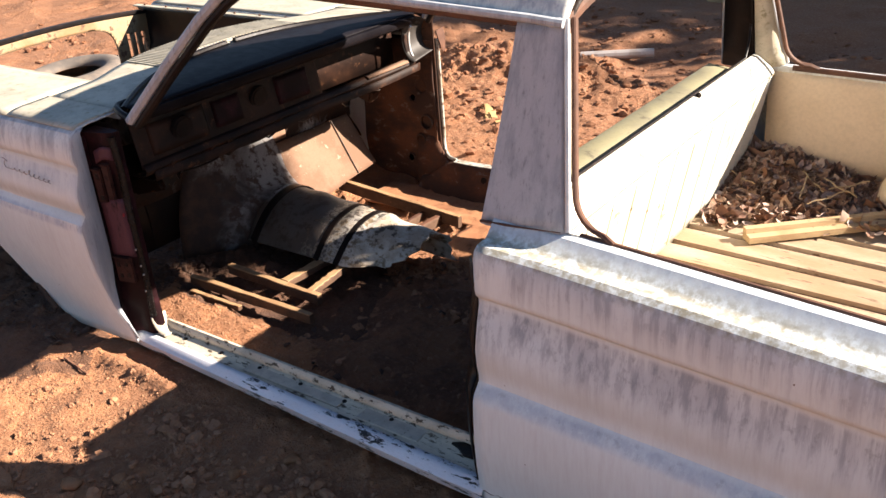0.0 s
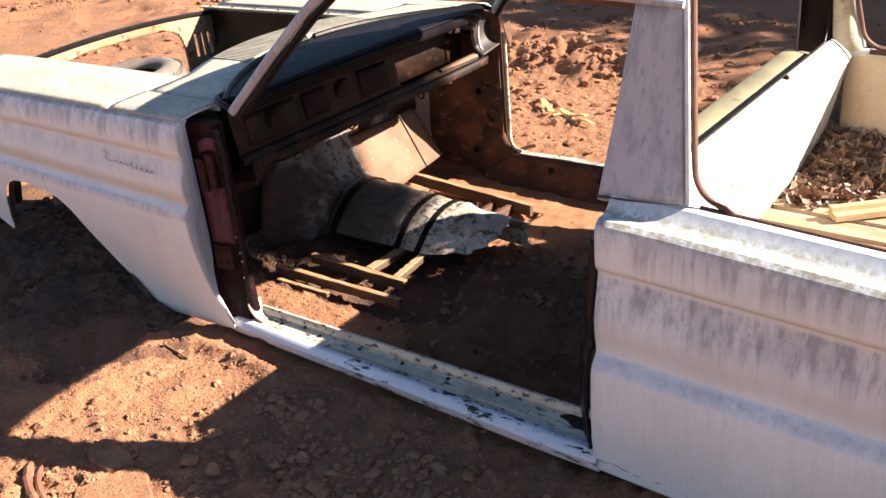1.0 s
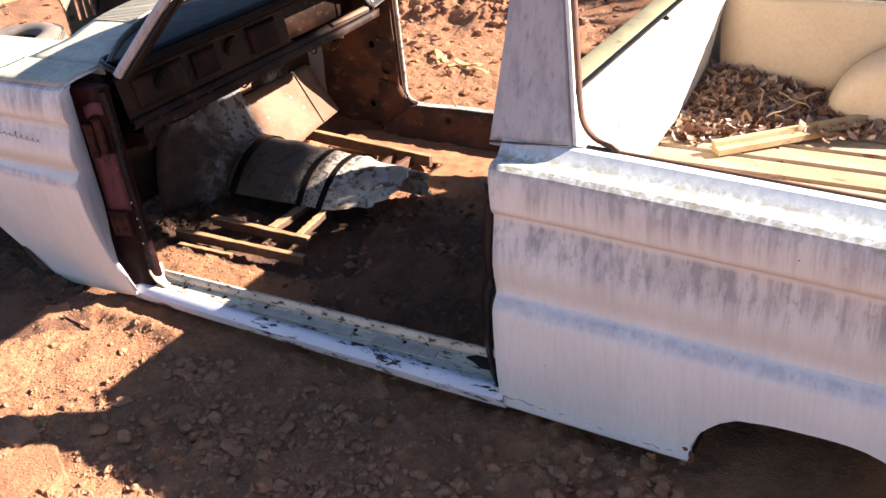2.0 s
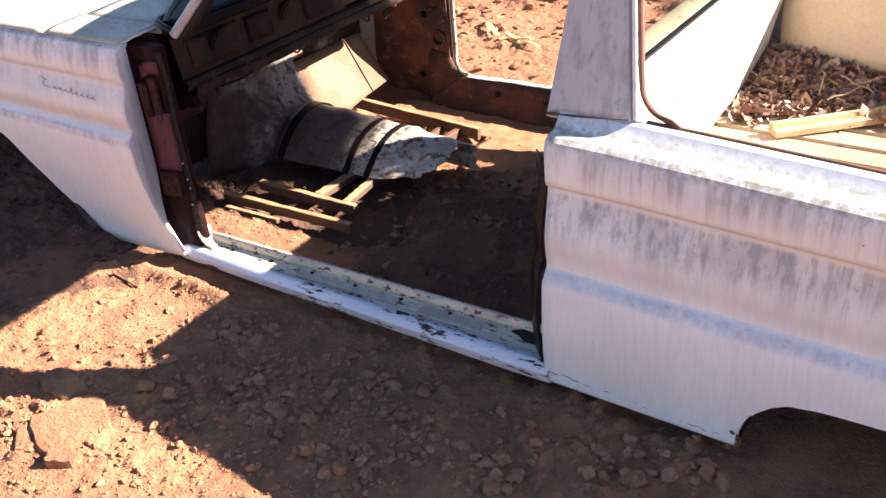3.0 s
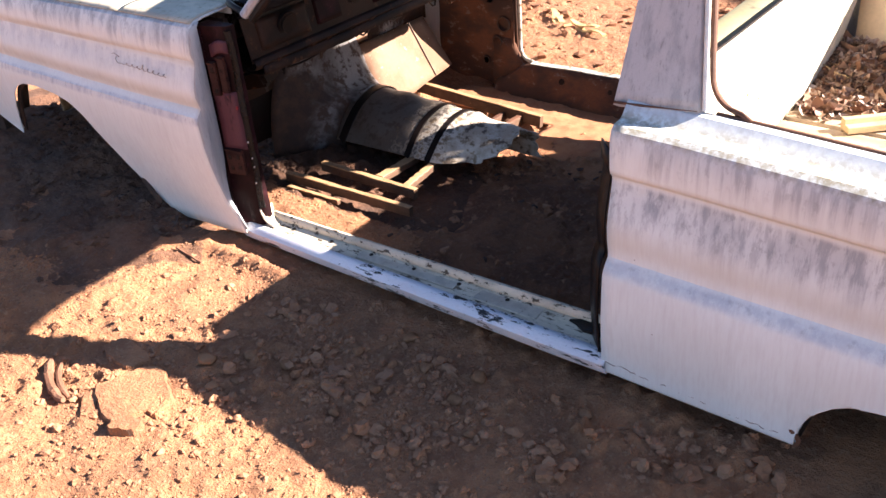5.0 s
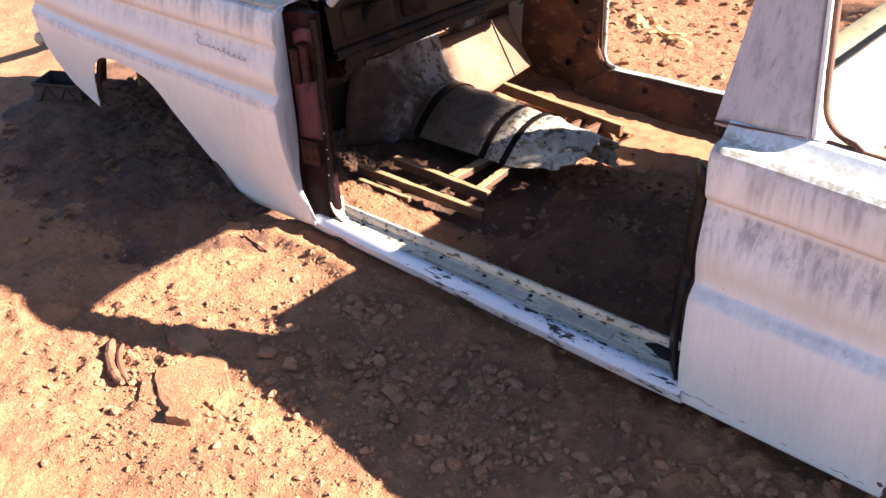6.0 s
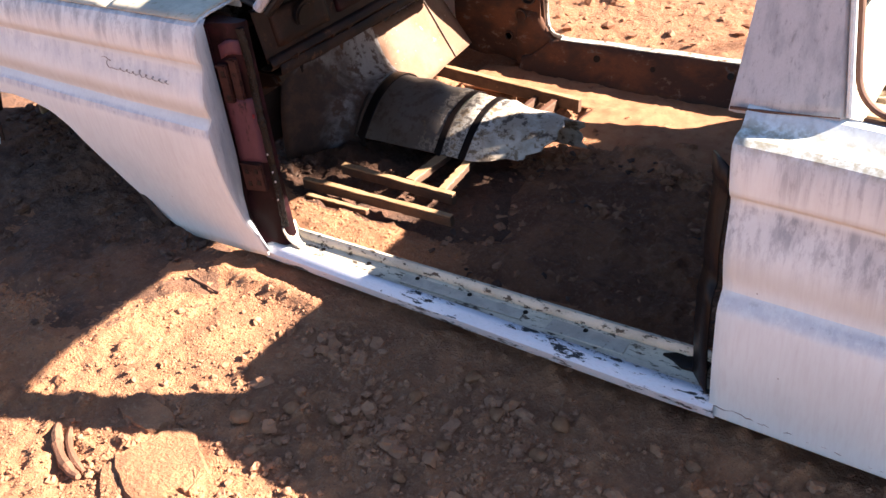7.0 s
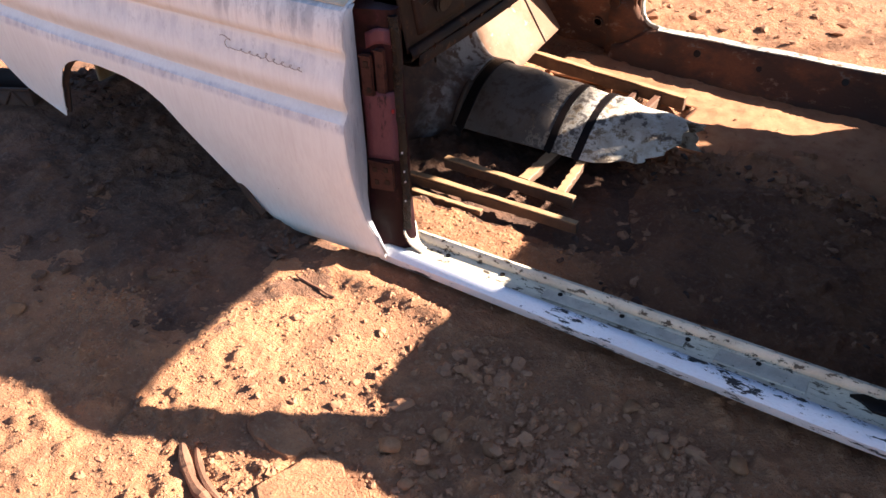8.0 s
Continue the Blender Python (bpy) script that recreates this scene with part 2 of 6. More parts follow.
SEAM = patchy("rusty_window_channel", (0.13, 0.055, 0.030), (0.085, 0.04, 0.026), (0.30, 0.22, 0.16), 14.0, (0.42, 0.62), (0.68, 0.74), 0.75)
TRIM = patchy("worn_bright_trim", (0.62, 0.62, 0.62), (0.48, 0.48, 0.49), (0.3, 0.27, 0.24), 16.0, (0.42, 0.62), (0.66, 0.74), 0.35, 0.25, 0.1)
APRON = patchy("tan_primer_apron", (0.30, 0.175, 0.08), (0.36, 0.27, 0.16), (0.12, 0.055, 0.03), 5.0, (0.42, 0.58), (0.56, 0.64), 0.7)
SILVER = patchy("dull_silver_metal", (0.06, 0.052, 0.048), (0.035, 0.030, 0.027), (0.02, 0.013, 0.011), 9.0, (0.42, 0.62), (0.64, 0.74), 0.5, 0.0, 0.1, gloss=0.25)
SCUFF = patchy("scuffed_grey_plate", (0.62, 0.545, 0.45), (0.48, 0.42, 0.35), (0.12, 0.10, 0.08), 16.0, (0.4, 0.6), (0.62, 0.68), 0.55, gloss=0.15)
TIMBER = patchy("pale_weathered_timber", (0.46, 0.33, 0.18), (0.37, 0.25, 0.13), (0.19, 0.11, 0.055), 10.0, (0.42, 0.62), (0.62, 0.72), 0.75, 0, 0.3, (1, 1, 3))
RUBBER = patchy("dusty_tyre_rubber", (0.13, 0.11, 0.095), (0.21, 0.165, 0.13), (0.05, 0.045, 0.04), 12.0, (0.42, 0.62), (0.62, 0.70), 0.85)
SCRIPT = patchy("tarnished_emblem_metal", (0.33, 0.30, 0.29), (0.42, 0.40, 0.39), (0.16, 0.15, 0.14), 40.0, rough=0.4, metal=0.3)
PALE = patchy("pale_yellow_scrap", (0.52, 0.35, 0.15), (0.42, 0.26, 0.11), (0.25, 0.13, 0.06), 10.0, rough=0.8)
CONDUIT = patchy("grey_pipe", (0.33, 0.30, 0.29), (0.26, 0.22, 0.20), (0.2, 0.13, 0.1), 10.0, rough=0.6)
FAR_GREEN = patchy("yellow_green_car_paint", (0.13, 0.085, 0.045), (0.25, 0.22, 0.10), (0.06, 0.04, 0.025), 2.2, (0.5, 0.6), (0.58, 0.66), 0.6)
RED = patchy("faded_red_plastic", (0.42, 0.025, 0.03), (0.30, 0.02, 0.025), (0.15, 0.02, 0.02), 20.0, rough=0.4)
ROOT = patchy("dry_red_brown_root", (0.24, 0.12, 0.075), (0.17, 0.08, 0.05), (0.09, 0.042, 0.028), 14.0, rough=0.9, relief=0.8, squash=(1, 1, 1), gloss=0.15)
BARK = patchy("grey_brown_bark", (0.17, 0.12, 0.085), (0.11, 0.075, 0.052), (0.06, 0.04, 0.03), 5.0, rough=0.9, relief=0.8, squash=(3, 3, 0.6))


def clay_material(name="red_clay", fresh=(0.425, 0.178, 0.080), pale=(0.495, 0.226, 0.105), dark=(0.285, 0.125, 0.060), dust=(0.49, 0.28, 0.158)):
    m, t, b = mat(name, 0.92)
    v = coord(t)
    big, mid, small = noisy(t, v, 0.9, 4), noisy(t, v, 7.0, 6, 0.65), noisy(t, v, 70.0, 5, 0.7)
    col = mix(t, step(t, big, 0.35, 0.65), fresh, pale)
    # darker clay behind the car stands in for dappled tree shade
    away = math_node(t, "ADD", height_of(t)[1], math_node(t, "MULTIPLY", big, 2.0))
    col = mix(t, step(t, away, 1.9, 3.4), col, (0.285, 0.122, 0.056))
    col = mix(t, step(t, mid, 0.38, 0.62), col, dark)
    col = mix(t, math_node(t, "MULTIPLY", step(t, small, 0.50, 0.70), 0.7), col, dust)
    crumbs = noisy(t, v, 190.0, 4, 0.7)
    col = mix(t, math_node(t, "MULTIPLY", step(t, crumbs, 0.50, 0.62), 0.22), col, (dark[0] * 0.50, dark[0] * 0.27, dark[0] * 0.16))
    t.links.new(col, b.inputs["Base Color"])
    h = math_node(t, "ADD", mid, math_node(t, "MULTIPLY", small, 0.55))
    bump(t, b, math_node(t, "ADD", h, math_node(t, "MULTIPLY", crumbs, 0.26)), 1.0, 0.026)
    return m


def island_material(name, tones, rough=0.85):
    """A colour for each loose piece of a mesh, with fine grain."""
    m, t, b = mat(name, rough)
    g = t.nodes.new("ShaderNodeNewGeometry")
    r = t.nodes.new("ShaderNodeValToRGB")
    r.color_ramp.elements[0].color, r.color_ramp.elements[1].color = (*tones[0], 1), (*tones[-1], 1)
    for k, c in enumerate(tones[1:-1], 1):
        e = r.color_ramp.elements.new(k / (len(tones) - 1))
        e.color = (*c, 1)
    t.links.new(g.outputs["Random Per Island"], r.inputs[0])
    n = noisy(t, coord(t), 90.0, 4)
    col = mix(t, math_node(t, "MULTIPLY", n, 0.45), r.outputs[0], tuple(c * 0.5 for c in tones[0]))
    t.links.new(col, b.inputs["Base Color"])
    bump(t, b, n, 0.4, 0.004)
    return m


CLAY = clay_material()
# dust under the missing floor, with the cab's shade in its colour
SHADED_DUST = clay_material("shaded_floor_dust", (0.25, 0.105, 0.049), (0.30, 0.129, 0.060), (0.16, 0.065, 0.033), (0.33, 0.175, 0.10))
# leaf litter colour, darkened further for the shade under the fender
SHADED_MOULD = clay_material("shaded_leaf_mould", (0.200, 0.092, 0.048), (0.245, 0.114, 0.060), (0.105, 0.048, 0.027), (0.26, 0.140, 0.085))
PEBBLE = island_material("clay_pebbles", [(0.29, 0.130, 0.063), (0.35, 0.162, 0.080), (0.39, 0.195, 0.105), (0.31, 0.146, 0.078)])
# darker still, for the shaded pit between the floor beams
SHADED_DIRT = clay_material("shaded_dark_dirt", (0.135, 0.061, 0.033), (0.165, 0.075, 0.040), (0.085, 0.038, 0.022), (0.19, 0.10, 0.06))
FLAKE = island_material("dark_rust_flakes", [(0.09, 0.042, 0.026), (0.12, 0.058, 0.036), (0.07, 0.034, 0.022), (0.16, 0.10, 0.075)])
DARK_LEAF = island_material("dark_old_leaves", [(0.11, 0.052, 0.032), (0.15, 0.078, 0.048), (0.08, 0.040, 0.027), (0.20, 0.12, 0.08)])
RUBBLE = island_material("orange_clay_rubble", [(0.21, 0.088, 0.042), (0.30, 0.128, 0.058), (0.18, 0.075, 0.036), (0.35, 0.18, 0.10)])
LEAF = island_material("dry_brown_leaves", [(0.17, 0.075, 0.045), (0.33, 0.18, 0.105), (0.48, 0.33, 0.23), (0.12, 0.055, 0.04), (0.60, 0.47, 0.38), (0.23, 0.11, 0.07)], 0.6)
FOLIAGE = island_material("tree_leaves", [(0.05, 0.08, 0.025), (0.09, 0.11, 0.035), (0.12, 0.09, 0.03)], 0.7)


# ---- mesh helpers ----
def finish(me, name, material, parent, label, thick=0.0, sharp=40, smooth=True, bevel=0.0):
    me.materials.append(material)
    if smooth:
        me.polygons.foreach_set("use_smooth", [True] * len(me.polygons))
        me.set_sharp_from_angle(angle=radians(sharp))
    ob = new(name, me)
    if parent:
        ob.parent = parent
    if label:
        ob["label"] = label
    if thick:
        s = ob.modifiers.new("thickness", "SOLIDIFY")
        s.thickness, s.offset = thick, 0.0
    if bevel:
        s = ob.modifiers.new("edges", "BEVEL")
        s.width, s.segments, s.limit_method = bevel, 2, "ANGLE"
    return ob


def thing(name, label, category, group="", kind=""):
    return tagged(new(name), label, category, group, kind)


def part(name, bm, material, parent, label="", thick=0.0, sharp=40, bevel=0.0, smooth=True):
    """Links a bmesh as one mesh object under a thing or a part."""
    me = bpy.data.meshes.new(name)
    bm.to_mesh(me)
    bm.free()
    return finish(me, name, material, parent, label, thick, sharp, smooth, bevel)


def sheet(name, P, material, parent, label="", thick=0.004, keep=None, sharp=40):
    """A sheet of metal through the grid of points P (rows x columns x 3); keep says which cells are there."""
    P = np.asarray(P, float)
    n, k = P.shape[:2]
    idx = np.arange(n * k).reshape(n, k)
    q = np.stack([idx[:-1, :-1], idx[1:, :-1], idx[1:, 1:], idx[:-1, 1:]], -1)
    if keep is not None:
        q = q[keep]
    me = bpy.data.meshes.new(name)
    me.from_pydata(P.reshape(-1, 3).tolist(), [], q.reshape(-1, 4).tolist())
    if keep is not None:
        bm = bmesh.new()
        bm.from_mesh(me)
        bmesh.ops.delete(bm, geom=[v for v in bm.verts if not v.link_faces], context="VERTS")
        bm.to_mesh(me)
        bm.free()
    return finish(me, name, material, parent, label, thick, sharp)


def sweep(name, pts, prof, material, parent, label="", up=(0, 0, 1), sharp=35, closed=True, thick=0.0, scales=None):
    """A profile (side, up) carried along a line of points."""
    pts = [Vector(p) for p in pts]
    bm = bmesh.new()
    rings = []
    for i, p in enumerate(pts):
        d = (pts[min(i + 1, len(pts) - 1)] - pts[max(i - 1, 0)]).normalized()
        s = d.cross(Vector(up)).normalized()
        u = s.cross(d)
        f = scales[i] if scales else 1.0
        rings.append([bm.verts.new(p + s * a * f + u * b * f) for a, b in prof])
    m = len(prof)
    for r, q in zip(rings, rings[1:]):
        for k in range(m if closed else m - 1):
            bm.faces.new((r[k], r[(k + 1) % m], q[(k + 1) % m], q[k]))
    if closed:
        bm.faces.new(rings[0][::-1])
        bm.faces.new(rings[-1])
    bmesh.ops.recalc_face_normals(bm, faces=bm.faces)
    return part(name, bm, material, parent, label, thick, sharp)


def rect(w, h, r=0.25):
    """A rounded rectangle as a profile."""
    c = min(w, h) * r
    return [(w / 2 - c, -h / 2), (w / 2, -h / 2 + c), (w / 2, h / 2 - c), (w / 2 - c, h / 2), (-w / 2 + c, h / 2), (-w / 2, h / 2 - c), (-w / 2, -h / 2 + c), (-w / 2 + c, -h / 2)]


def ring(r, n=10):
    return [(r * math.cos(2 * math.pi * k / n), r * math.sin(2 * math.pi * k / n)) for k in range(n)]


def block(name, centre, size, material, parent, label="", turn=(0, 0, 0), bevel=0.004):
    bm = bmesh.new()
    bmesh.ops.create_cube(bm, size=1.0)
    bmesh.ops.transform(bm, matrix=pose(*centre, *turn) @ Matrix.Diagonal((*size, 1)), verts=bm.verts)
    if bevel:
        bmesh.ops.bevel(bm, geom=bm.edges[:], offset=bevel, segments=2, affect="EDGES")
    return part(name, bm, material, parent, label)


def smooth01(x):
    x = np.clip(x, 0, 1)
    return x * x * (3 - 2 * x)


def value_noise(x, y, seed=0):
    """Smooth random heights from 0 to 1 on a unit lattice."""
    xi, yi = np.floor(x).astype(np.int64), np.floor(y).astype(np.int64)
    fx, fy = smooth01(x - xi), smooth01(y - yi)

    def h(a, b):
        k = (a * 374761393 + b * 668265263 + seed * 974711) & 0xFFFFFFFF
        k = ((k ^ (k >> 13)) * 1274126177) & 0xFFFFFFFF
        return ((k ^ (k >> 16)) & 0xFFFF) / 65535.0

    top = h(xi, yi) * (1 - fx) + h(xi + 1, yi) * fx
    low = h(xi, yi + 1) * (1 - fx) + h(xi + 1, yi + 1) * fx
    return top * (1 - fy) + low * fy


def fbm(x, y, octaves=5, seed=0, gain=0.5):
    out, a, f = 0.0, 1.0, 1.0
    for k in range(octaves):
        out = out + a * (value_noise(x * f, y * f, seed + k) - 0.5)
        a, f = a * gain, f * 2.03
    return out


def bulge(x, y, cx, cy, rx, ry, h):
    return h * np.exp(-(((x - cx) / rx) ** 2) - ((y - cy) / ry) ** 2)


def ground_height(x, y):
    """The clay yard: it falls a little towards the car's rear, with ruts, clods and a bank behind."""
    x, y = np.asarray(x, float), np.asarray(y, float)
    far = np.hypot(np.maximum(np.abs(x) - 2.5, 0), np.maximum(np.abs(y - 0.5) - 2.5, 0))
    fade = 1 / (1 + (far / 3.5) ** 2)
    z = (-0.0405 * np.clip(x, -2.2, 2.5) + 0.0205 * np.clip(y, -3, 2.2)) * fade + 0.046
    z = z + 0.030 * fbm(x * 1.3, y * 1.3, 3, 3)
    z = z - 0.034 * smooth01((x + 0.45) / 0.3) * smooth01((1.55 - x) / 0.3) * smooth01((y - 0.33) / 0.14) * smooth01((1.62 - y) / 0.12)
    z = z + 0.028 * smooth01((x + 0.32) / 0.15) * smooth01((0.55 - x) / 0.25) * smooth01((y - 0.10) / 0.04) * smooth01((0.335 + 0.03 * fbm(x * 14, y * 3, 3, 95) - y) / 0.03)
    calm = 1 - 0.75 * smooth01((x + 0.36) / 0.1) * smooth01((0.50 - x) / 0.1) * smooth01((y - 0.10) / 0.03) * smooth01((0.36 - y) / 0.03)
    calm = calm * (1 - 0.45 * smooth01((x + 0.42) / 0.15) * smooth01((0.42 - x) / 0.15) * smooth01((y + 0.62) / 0.1) * smooth01((-0.07 - y) / 0.05))
    rough = calm * 0.60 + calm * smooth01((fbm(x * 0.9 + 7, y * 0.9, 2, 9) + 0.15) / 0.5)
    near = smooth01((x + 1.5) / 0.3) * smooth01((1.95 - x) / 0.3) * smooth01((y + 1.3) / 0.3) * smooth01((3.1 - y) / 0.3)
    yard = smooth01((x + 9.5) / 2.0) * smooth01((4.0 - x) / 1.0) * smooth01((y + 3.4) / 1.0) * smooth01((7.0 - y) / 1.0)
    behind = smooth01((y - 1.7) / 0.3)
    dug = bulge(x, y, 0.55, -0.40, 0.34, 0.17, 1.0) + bulge(x, y, 1.45, -0.12, 0.30, 0.14, 0.8)
    z = z + near * dug * (0.020 * fbm(x * 13, y * 13, 4, 91, 0.6) + 0.05 * np.maximum(fbm(x * 24 + 5, y * 24, 3, 92, 0.6) - 0.05, 0))
    z = z + (0.014 + 0.008 * behind) * rough * (near * fbm(x * 9, y * 9, 4, 5, 0.62) + (1 - near) * yard * fbm(x * 5, y * 5, 2, 5, 0.62))
    z = z + 0.030 * rough * near * np.maximum(fbm(x * 26, y * 26, 3, 15, 0.6) - 0.06, 0)
    z = z + 0.016 * near * np.maximum(fbm(x * 11 + 3, y * 11, 3, 51, 0.6) - 0.16, 0)
    z = z + 0.026 * np.exp(-(((x - 0.06) / 0.22) ** 4) - ((y + 0.052) / 0.026) ** 2) * (1 + 0.35 * fbm(x * 40, y * 40, 2, 71))
    along = np.clip(((x + 8.6) * 0.87 + (y - 4.3) * 0.49) / 2.6, 0, 1)
    off = np.hypot(x + 8.6 - along * 2.6 * 0.87, y - 4.3 - along * 2.6 * 0.49)
    z = z + 0.09 * np.exp(-((off / 0.45) ** 2)) * (1 + 2.0 * fbm(x * 3, y * 3, 3, 41)) + bulge(x, y, -0.45, 2.95, 0.6, 0.20, 0.13) * (1 + 1.5 * fbm(x * 6, y * 6, 3, 21))
    z = z + 0.10 * smooth01((y - 2.0) / 1.5) * (1 - 0.75 * smooth01((y - 3.6) / 1.2)) * fbm(x * 2.4, y * 2.4, 4, 33)
    return z


# ---- ground ----
def spread(c, a, b, d, near, mid):
    """Grid lines: close together from a to b, a middling step out to c and d, wider and wider to the horizon."""
    out = np.geomspace(mid, 400, 40)
    return np.concatenate([(c - out)[::-1], np.arange(c, a, mid), np.arange(a, b, near), np.arange(b, d, mid), d + out])


gx, gy = spread(-9.5, -1.45, 1.9, 4.0, 0.009, 0.04), spread(-3.2, -1.25, 3.0, 7.0, 0.010, 0.04)
GX, GY = np.meshgrid(gx, gy, indexing="ij")
ground = sheet("ground", np.stack([GX, GY, ground_height(GX, GY)], -1), CLAY, None, "", 0.0, None, 180)
tagged(ground, "trodden red clay yard with clods and loose stones", "ground", "", "structure")

# ---- the car shell: x to its rear, y to its far side ----
car = thing("pickup_car", "stripped white car-based pickup shell, doors and glass gone, on bare clay", "car")
MID = 0.82


def side_of(far):
    """Maps a y of the near side to this side."""
    return (lambda y: 2 * MID - y) if far else (lambda y: y)


def lerp(x, xs, ys):
    return np.interp(x, xs, ys)


FENDER_PROFILE = np.array([(0.325, 0.752), (0.322, 0.774), (0.30, 0.778), (0.15, 0.776), (0.06, 0.772), (0.025, 0.766), (0.005, 0.754), (-0.006, 0.735), (-0.012, 0.705), (-0.014, 0.685), (-0.012, 0.672), (-0.006, 0.660), (-0.008, 0.645),
    (-0.020, 0.61), (-0.028, 0.58), (-0.029, 0.555), (-0.022, 0.53), (-0.019, 0.518), (-0.027, 0.506), (-0.038, 0.494), (-0.042, 0.478), (-0.040, 0.45), (-0.038, 0.40), (-0.031, 0.345), (-0.018, 0.28), (-0.004, 0.21), (0.012, 0.15), (0.022, 0.10), (0.026, 0.05)])


def fender(name, far, parent):
    sy = side_of(far)
    xs = np.unique(np.concatenate([np.linspace(-1.36 if far else -1.53, -0.035, 70), np.linspace(-1.20, -1.14, 14), np.linspace(-1.35 if far else -1.53, -1.30 if far else -1.45, 8)]))
    bx = [-1.535, -1.53, -1.488, -1.342, -1.182, -1.174, -1.150, -1.115, -1.075, -1.04, -0.99, -0.90, -0.80, -0.72, -0.66, -0.60, -0.54, -0.48, -0.435, -0.40, -0.36, -0.30, -0.10, 0.03]
    bz = [0.60, 0.52, 0.415, 0.275, 0.212, 0.225, 0.275, 0.345, 0.405, 0.437, 0.456, 0.461, 0.452, 0.432, 0.396, 0.326, 0.258, 0.190, 0.135, 0.100, 0.076, 0.066, 0.076, 0.090]
    bottom = lerp(xs, bx, bz)
    P = []
    for x, zb in zip(xs, bottom):
        col = []
        for y, z in FENDER_PROFILE:
            y = min(y, 0.165) if x > -0.372 else y
            w = smooth01((0.72 - z) / 0.2)
            zz = z + 0.028 * max(0.0, -x - 0.35) * w
            yy = y + 0.10 * max(0.0, -x - 0.95) ** 2 * (1 if y < 0.2 else 0)
            if zz < zb:
                zz = zb
                yy = np.interp(zb, FENDER_PROFILE[::-1, 1], FENDER_PROFILE[::-1, 0]) + 0.10 * max(0.0, -x - 0.95) ** 2
            xx = x + (0.04 * smooth01((0.26 - zz) / 0.17)) * smooth01((x + 0.25) / 0.2) if zz < 0.3 else x
            col.append((xx, sy(yy), zz))
        P.append(col)
    f = sheet(name, P, FENDER_PAINT, parent, "chalky white with grey streaks and tan stains", 0.005, None, 28)
    # rolled lip round the wheel arch
    lip = [(x, sy(0.005 + 0.10 * max(0, -x - 0.95) ** 2 - 0.022 * smooth01((z - 0.2) / 0.2)), z + 0.002) for x, z in zip(bx[5:20], bz[5:20])]
    sweep("arch_lip", lip, rect(0.022, 0.008), RUST_DARK, f, "dark inner arch lip", (0, 1, 0))
    # turned-in rear flange towards the hinge pillar
    F = [[(-0.036 + a * 0.008 + 0.04 * smooth01((0.26 - z) / 0.17), sy(y + a * max(0.003 + 0.007 * smooth01((z - 0.15) / 0.1), 0.024 - 0.016 * smooth01((0.4 - z) / 0.2) - y)), z) for a in (0, 0.15, 1)] for y, z in FENDER_PROFILE[5:] if z > 0.09]
    sheet("rear_flange", F, PILLAR_PAINT, f, "pale grey edge", 0.004)
    # top panel with its own chalky sunlit finish
    for a, b, e in ((-1.35 if far else -1.5, -0.378, 0.318), (-0.377, -0.04, 0.160)):
        T = [[(x, sy(y + 0.10 * max(0.0, -x - 0.95) ** 2 * (1 if y < 0.2 else 0)), z + 0.006) for y, z in ((e, 0.7755), (min(e - 0.004, 0.30), 0.778), (0.15, 0.776), (0.06, 0.772), (0.032, 0.768), (0.012, 0.760))] for x in np.linspace(a, b, 20)]
        sheet("fender_top", T, TOP_PAINT, f, "chalky lichen-spotted top", 0.003)
    return f


near_fender = fender("front_fender", False, car)
far_fender = fender("front_fender", True, car)

# tarnished script emblem, drawn as one plain flowing line
rnd = random.Random(31)
pts = [(-0.404 + 0.034 * u, 0.641 - 0.004 * u + 0.004 * math.sin(u * 4)) for u in np.linspace(0, 1, 10)]
pts += [(-0.372 - 0.014 * math.sin(a) - 0.006 * a / 3, 0.626 + 0.012 * math.cos(a)) for a in np.linspace(0.1, 3.6, 16)]
for k in range(8):
    x0, tall = -0.352 + 0.0255 * k, (0.017 if k == 3 else rnd.uniform(0.0065, 0.0095))
    lean = rnd.uniform(0.4, 0.7)
    for a in np.linspace(0, 1, 10):
        up = 0.5 - 0.5 * math.cos(a * 6.283)
        pts.append((x0 + 0.0255 * a + 0.008 * math.sin(a * 6.283) + lean * tall * up, 0.613 - 0.052 * (x0 + 0.352) + tall * up))
sweep("emblem", [(x, -0.0295 - 0.06 * (0.62 - z) - (0.003 if z < 0.61 else 0.0), z) for x, z in pts], rect(0.0014, 0.0024), SCRIPT, near_fender, "tarnished script emblem", (0, 1, 0))

QUARTER_PROFILE = np.array([(0.152, 0.700), (0.150, 0.717), (0.138, 0.719), (0.126, 0.716), (0.100, 0.6925), (0.088, 0.6870), (0.074, 0.6868), (0.060, 0.6860), (0.048, 0.678), (0.042, 0.663), (0.039, 0.63), (0.037, 0.595), (0.039, 0.583), (0.048, 0.572), (0.047, 0.558),
    (0.036, 0.525), (0.024, 0.485), (0.018, 0.455), (0.019, 0.42), (0.023, 0.395), (0.022, 0.380), (0.010, 0.367), (-0.001, 0.355), (-0.006, 0.34), (-0.009, 0.29), (-0.010, 0.23), (-0.006, 0.17), (0.000, 0.122), (0.002, 0.100), (0.001, 0.085), (0.003, 0.068), (0.012, 0.057), (0.030, 0.052), (0.080, 0.051)])


